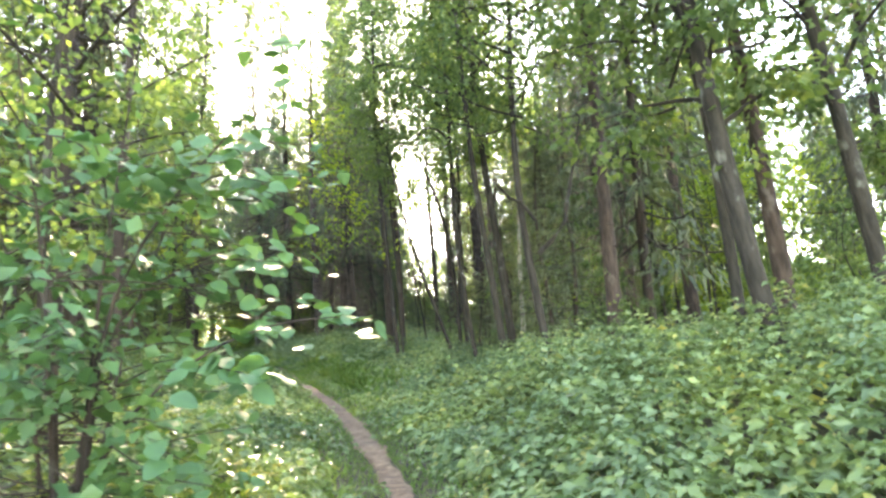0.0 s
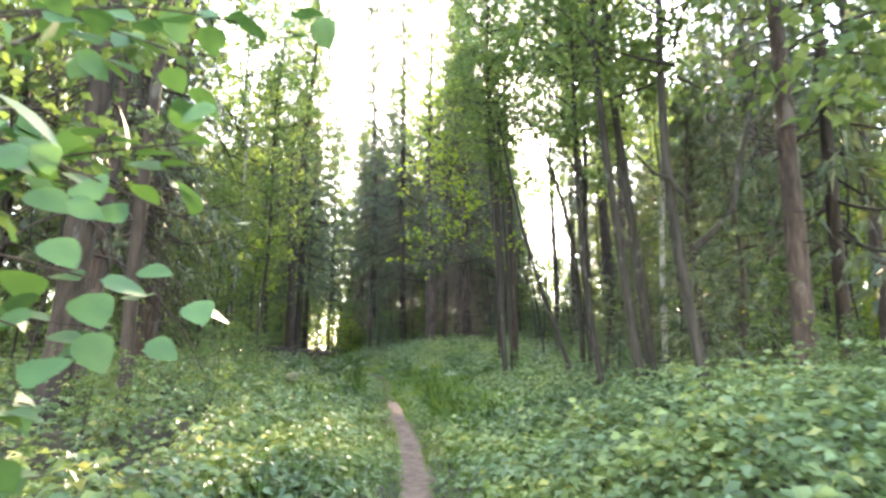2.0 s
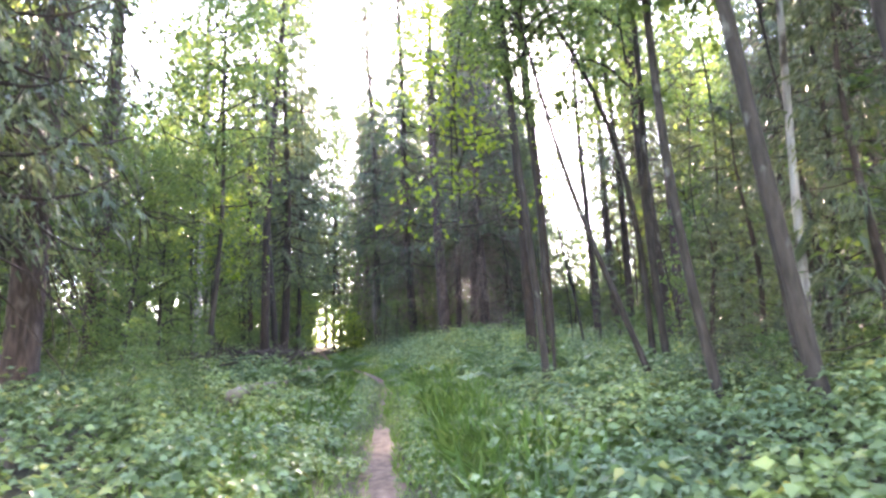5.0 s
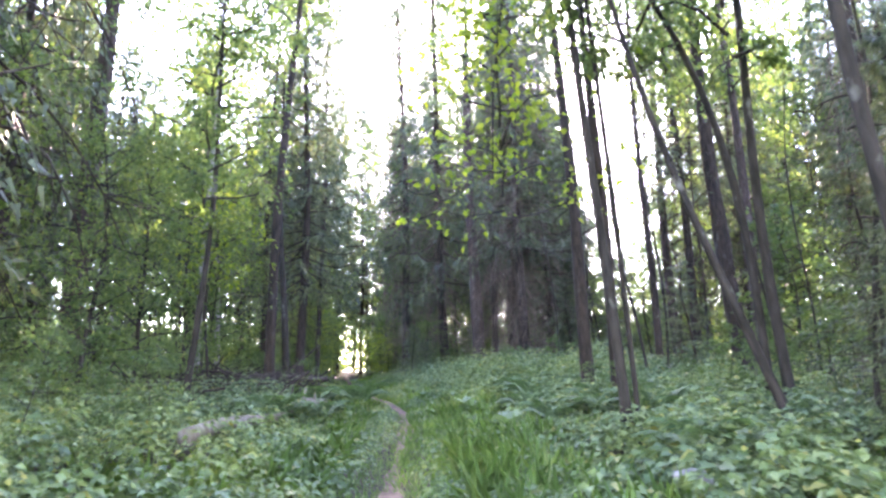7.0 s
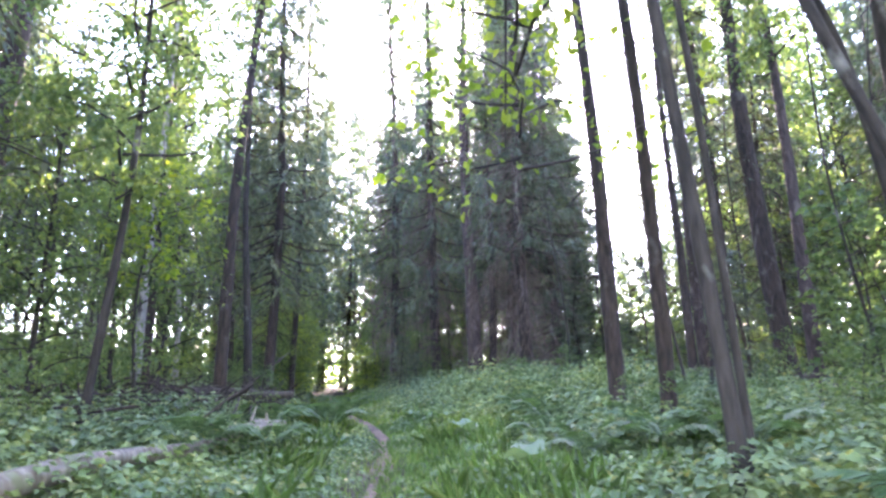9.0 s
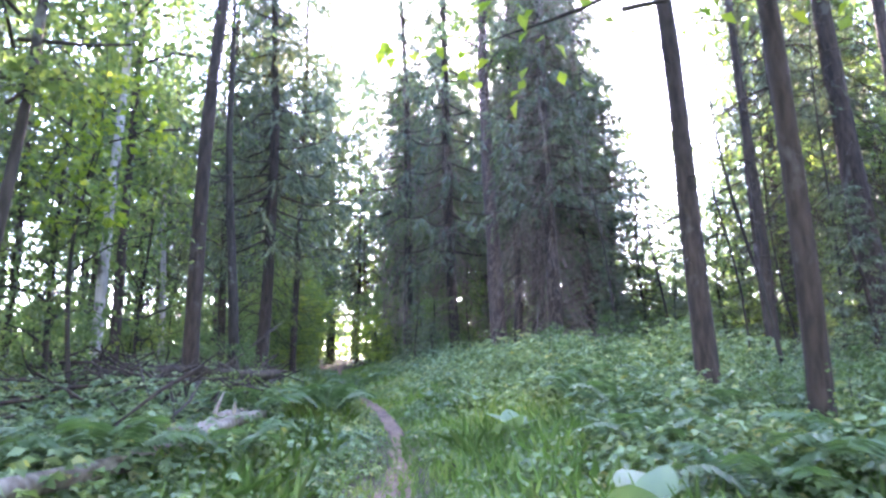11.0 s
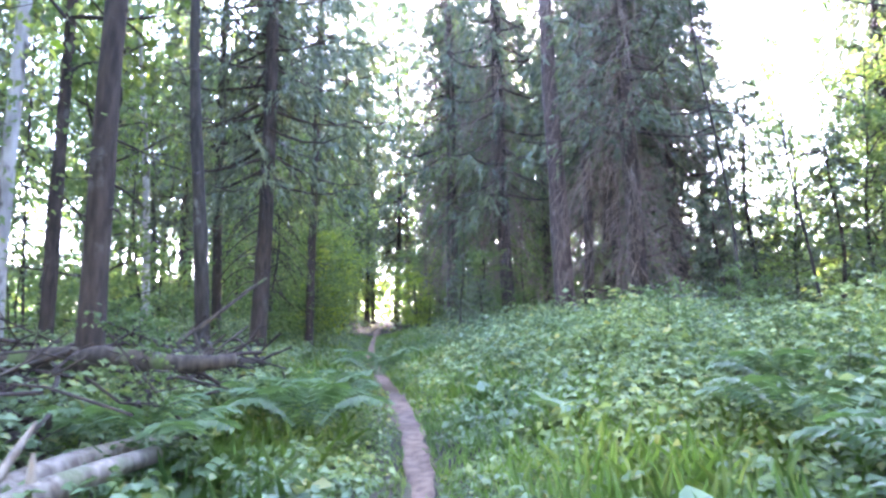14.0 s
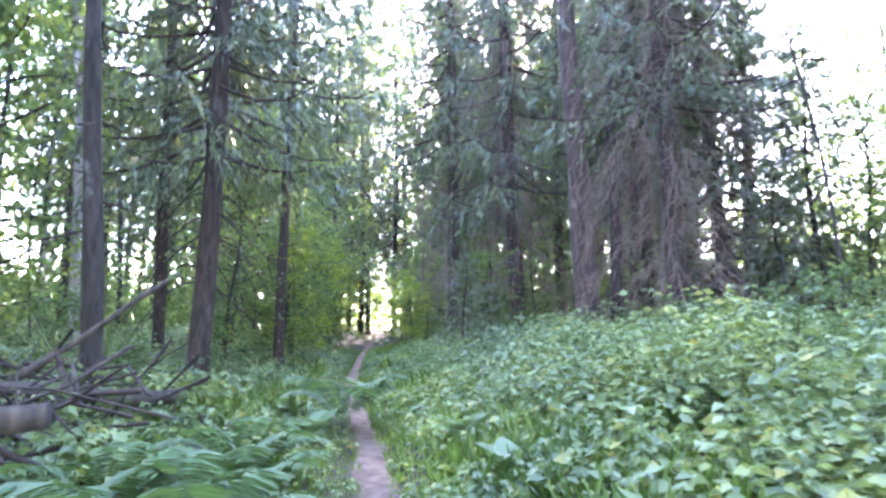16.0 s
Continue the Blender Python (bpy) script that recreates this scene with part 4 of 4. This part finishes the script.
def herb_field(name, spots, heights, scale, label, tall=True, mat=None):
    temps = [herb_template(k, tall) for k in range(6)]
    Ps, Ds, Ss = [], [], []
    kind = g.integers(0, 6, len(spots))
    for k in range(6):
        sel = np.where(kind == k)[0]
        P, D, S = temps[k]
        a = g.uniform(0, 2 * np.pi, len(sel))
        c, s = np.cos(a)[:, None], np.sin(a)[:, None]
        sc = scale[sel][:, None]
        x, y = P[:, 0] * c - P[:, 1] * s, P[:, 0] * s + P[:, 1] * c
        lx, ly = g.normal(0, 0.14, (2, len(sel)))
        z = P[:, 2] * heights[sel][:, None]
        base = land(spots[sel, 0], spots[sel, 1])[:, None]
        Ps.append(np.stack([spots[sel, 0][:, None] + x * sc + lx[:, None] * z, spots[sel, 1][:, None] + y * sc + ly[:, None] * z, base + z], -1).reshape(-1, 3))
        Ds.append(np.stack([D[:, 0] * c - D[:, 1] * s, D[:, 0] * s + D[:, 1] * c, np.broadcast_to(D[:, 2], x.shape)], -1).reshape(-1, 3))
        Ss.append((S * sc).ravel())
    ob = new(name, leaf_mesh(name, np.concatenate(Ps), np.concatenate(Ds), np.concatenate(Ss), mat or M_HERB, width=0.62, fold=0.1, droop=0.15, tilt=0.6))
    return tagged(ob, label, "herbs", kind="stuff")


def scatter(n, u0, u1, y0, y1, bias=1.0):
    y = g.uniform(y0, y1, n)
    u = u0 + (u1 - u0) * g.uniform(0, 1, n) ** bias
    return np.stack([path_x(y) + u / 0.94, y], 1), u


spots, u = scatter(5600, 0.7, 7.5, 0.5, 42, 1.2)
hh = np.clip(0.18 + 0.35 * (u - 0.7), 0.2, 0.9) * g.uniform(0.6, 1.25, len(u))
hh *= np.interp(spots[:, 1], (0, 8, 11, 20, 26.5, 30, 36), (1.1, 1.1, 0.7, 0.5, 0.55, 1.0, 0.8)) * (1 + 0.3 * np.sin(spots[:, 0] * 1.9 + spots[:, 1]) * np.sin(spots[:, 1] * 1.3))
herb_field("herb_undergrowth", spots, hh, g.uniform(0.65, 1.5, len(u)), "dense green knee-high herbs covering the bank")
spots, u = scatter(3700, -0.75, -7.5, 0.5, 42, 1.3)
keep = (u > -2.4) | (spots[:, 1] < 5) | (spots[:, 1] > 14) | (g.uniform(size=len(u)) < 0.4)
spots, u = spots[keep], u[keep]
hh = np.clip(0.16 + 0.2 * (-u - 0.7), 0.18, 0.6) * g.uniform(0.5, 1.25, len(u))
herb_field("herb_undergrowth", spots, hh, g.uniform(0.65, 1.5, len(u)), "mixed green herbs and seedlings beside the path")
y = g.uniform(0, 70, 2000)
x = g.uniform(-32, 24, 2000)
keep = (np.abs(beside(x, y)) > 8) | ((y > 41) & (np.abs(beside(x, y)) > 0.8))
spots = np.stack([x, y], 1)[keep]
herb_field("herb_undergrowth", spots, g.uniform(0.3, 0.9, len(spots)), g.uniform(1.6, 2.6, len(spots)), "thin green undergrowth between the trunks", False)
spots, u = scatter(1500, 0.3, 1.6, 0.5, 45)
sgn = np.where(g.uniform(size=len(u)) < 0.5, -1, 1)
spots[:, 0] = path_x(spots[:, 1]) + sgn * u
herb_field("low_weeds", spots, g.uniform(0.05, 0.2, len(u)), g.uniform(0.5, 0.9, len(u)), "low plantain and weeds along the path edge", False)

n = 46000
y = 1 + 46 * g.uniform(0, 1, n) ** 1.1
u = g.choice([-1, 1], n) * (np.where((y > 17.5) & (y < 25.5), 0.03, 0.13) + 1.9 * g.uniform(0, 1, n) ** 1.6)
x = path_x(y) + u / 0.94
P = np.stack([x, y, land(x, y) - 0.01], 1)
D = g.normal(size=(n, 3)) * [0.45, 0.45, 0.1] + [0, 0, 1.0]
S = (0.06 + 0.13 * np.clip(np.abs(u) - 0.2, 0, 1.2)) * g.uniform(0.6, 1.6, n)
S *= np.where((y > 14) & (u > 0), 1.5, 1.0)
grass = new("grass", leaf_mesh("grass", P, D, S, M_GRASS, width=0.07, fold=0.02, droop=0.2, tilt=1.5))
tagged(grass, "bright green grass fringing the footpath", "grass", kind="stuff")

n = 22000
y = g.uniform(13, 38, n)
u = np.where(g.uniform(size=n) < 0.72, 0.7 + 4.5 * g.uniform(0, 1, n) ** 1.3, -0.7 - 2.2 * g.uniform(0, 1, n))
x = path_x(y) + u / 0.94
keep = np.sin(x * 1.3 + 0.7 * y) + np.sin(y * 0.9 - x) > -0.2
x, y = x[keep], y[keep]
P = np.stack([x, y, land(x, y) + 0.03], 1)
D = g.normal(size=(len(x), 3)) * [0.6, 0.6, 0.1] + [0, 0, 1.0]
tall_grass = new("tall_grass", leaf_mesh("tall_grass", P, D, g.uniform(0.16, 0.42, len(x)), M_GRASS, width=0.028, fold=0.02, droop=0.35, tilt=1.5))
tagged(tall_grass, "loose tufts of tall green grass among herbs", "grass", kind="stuff")
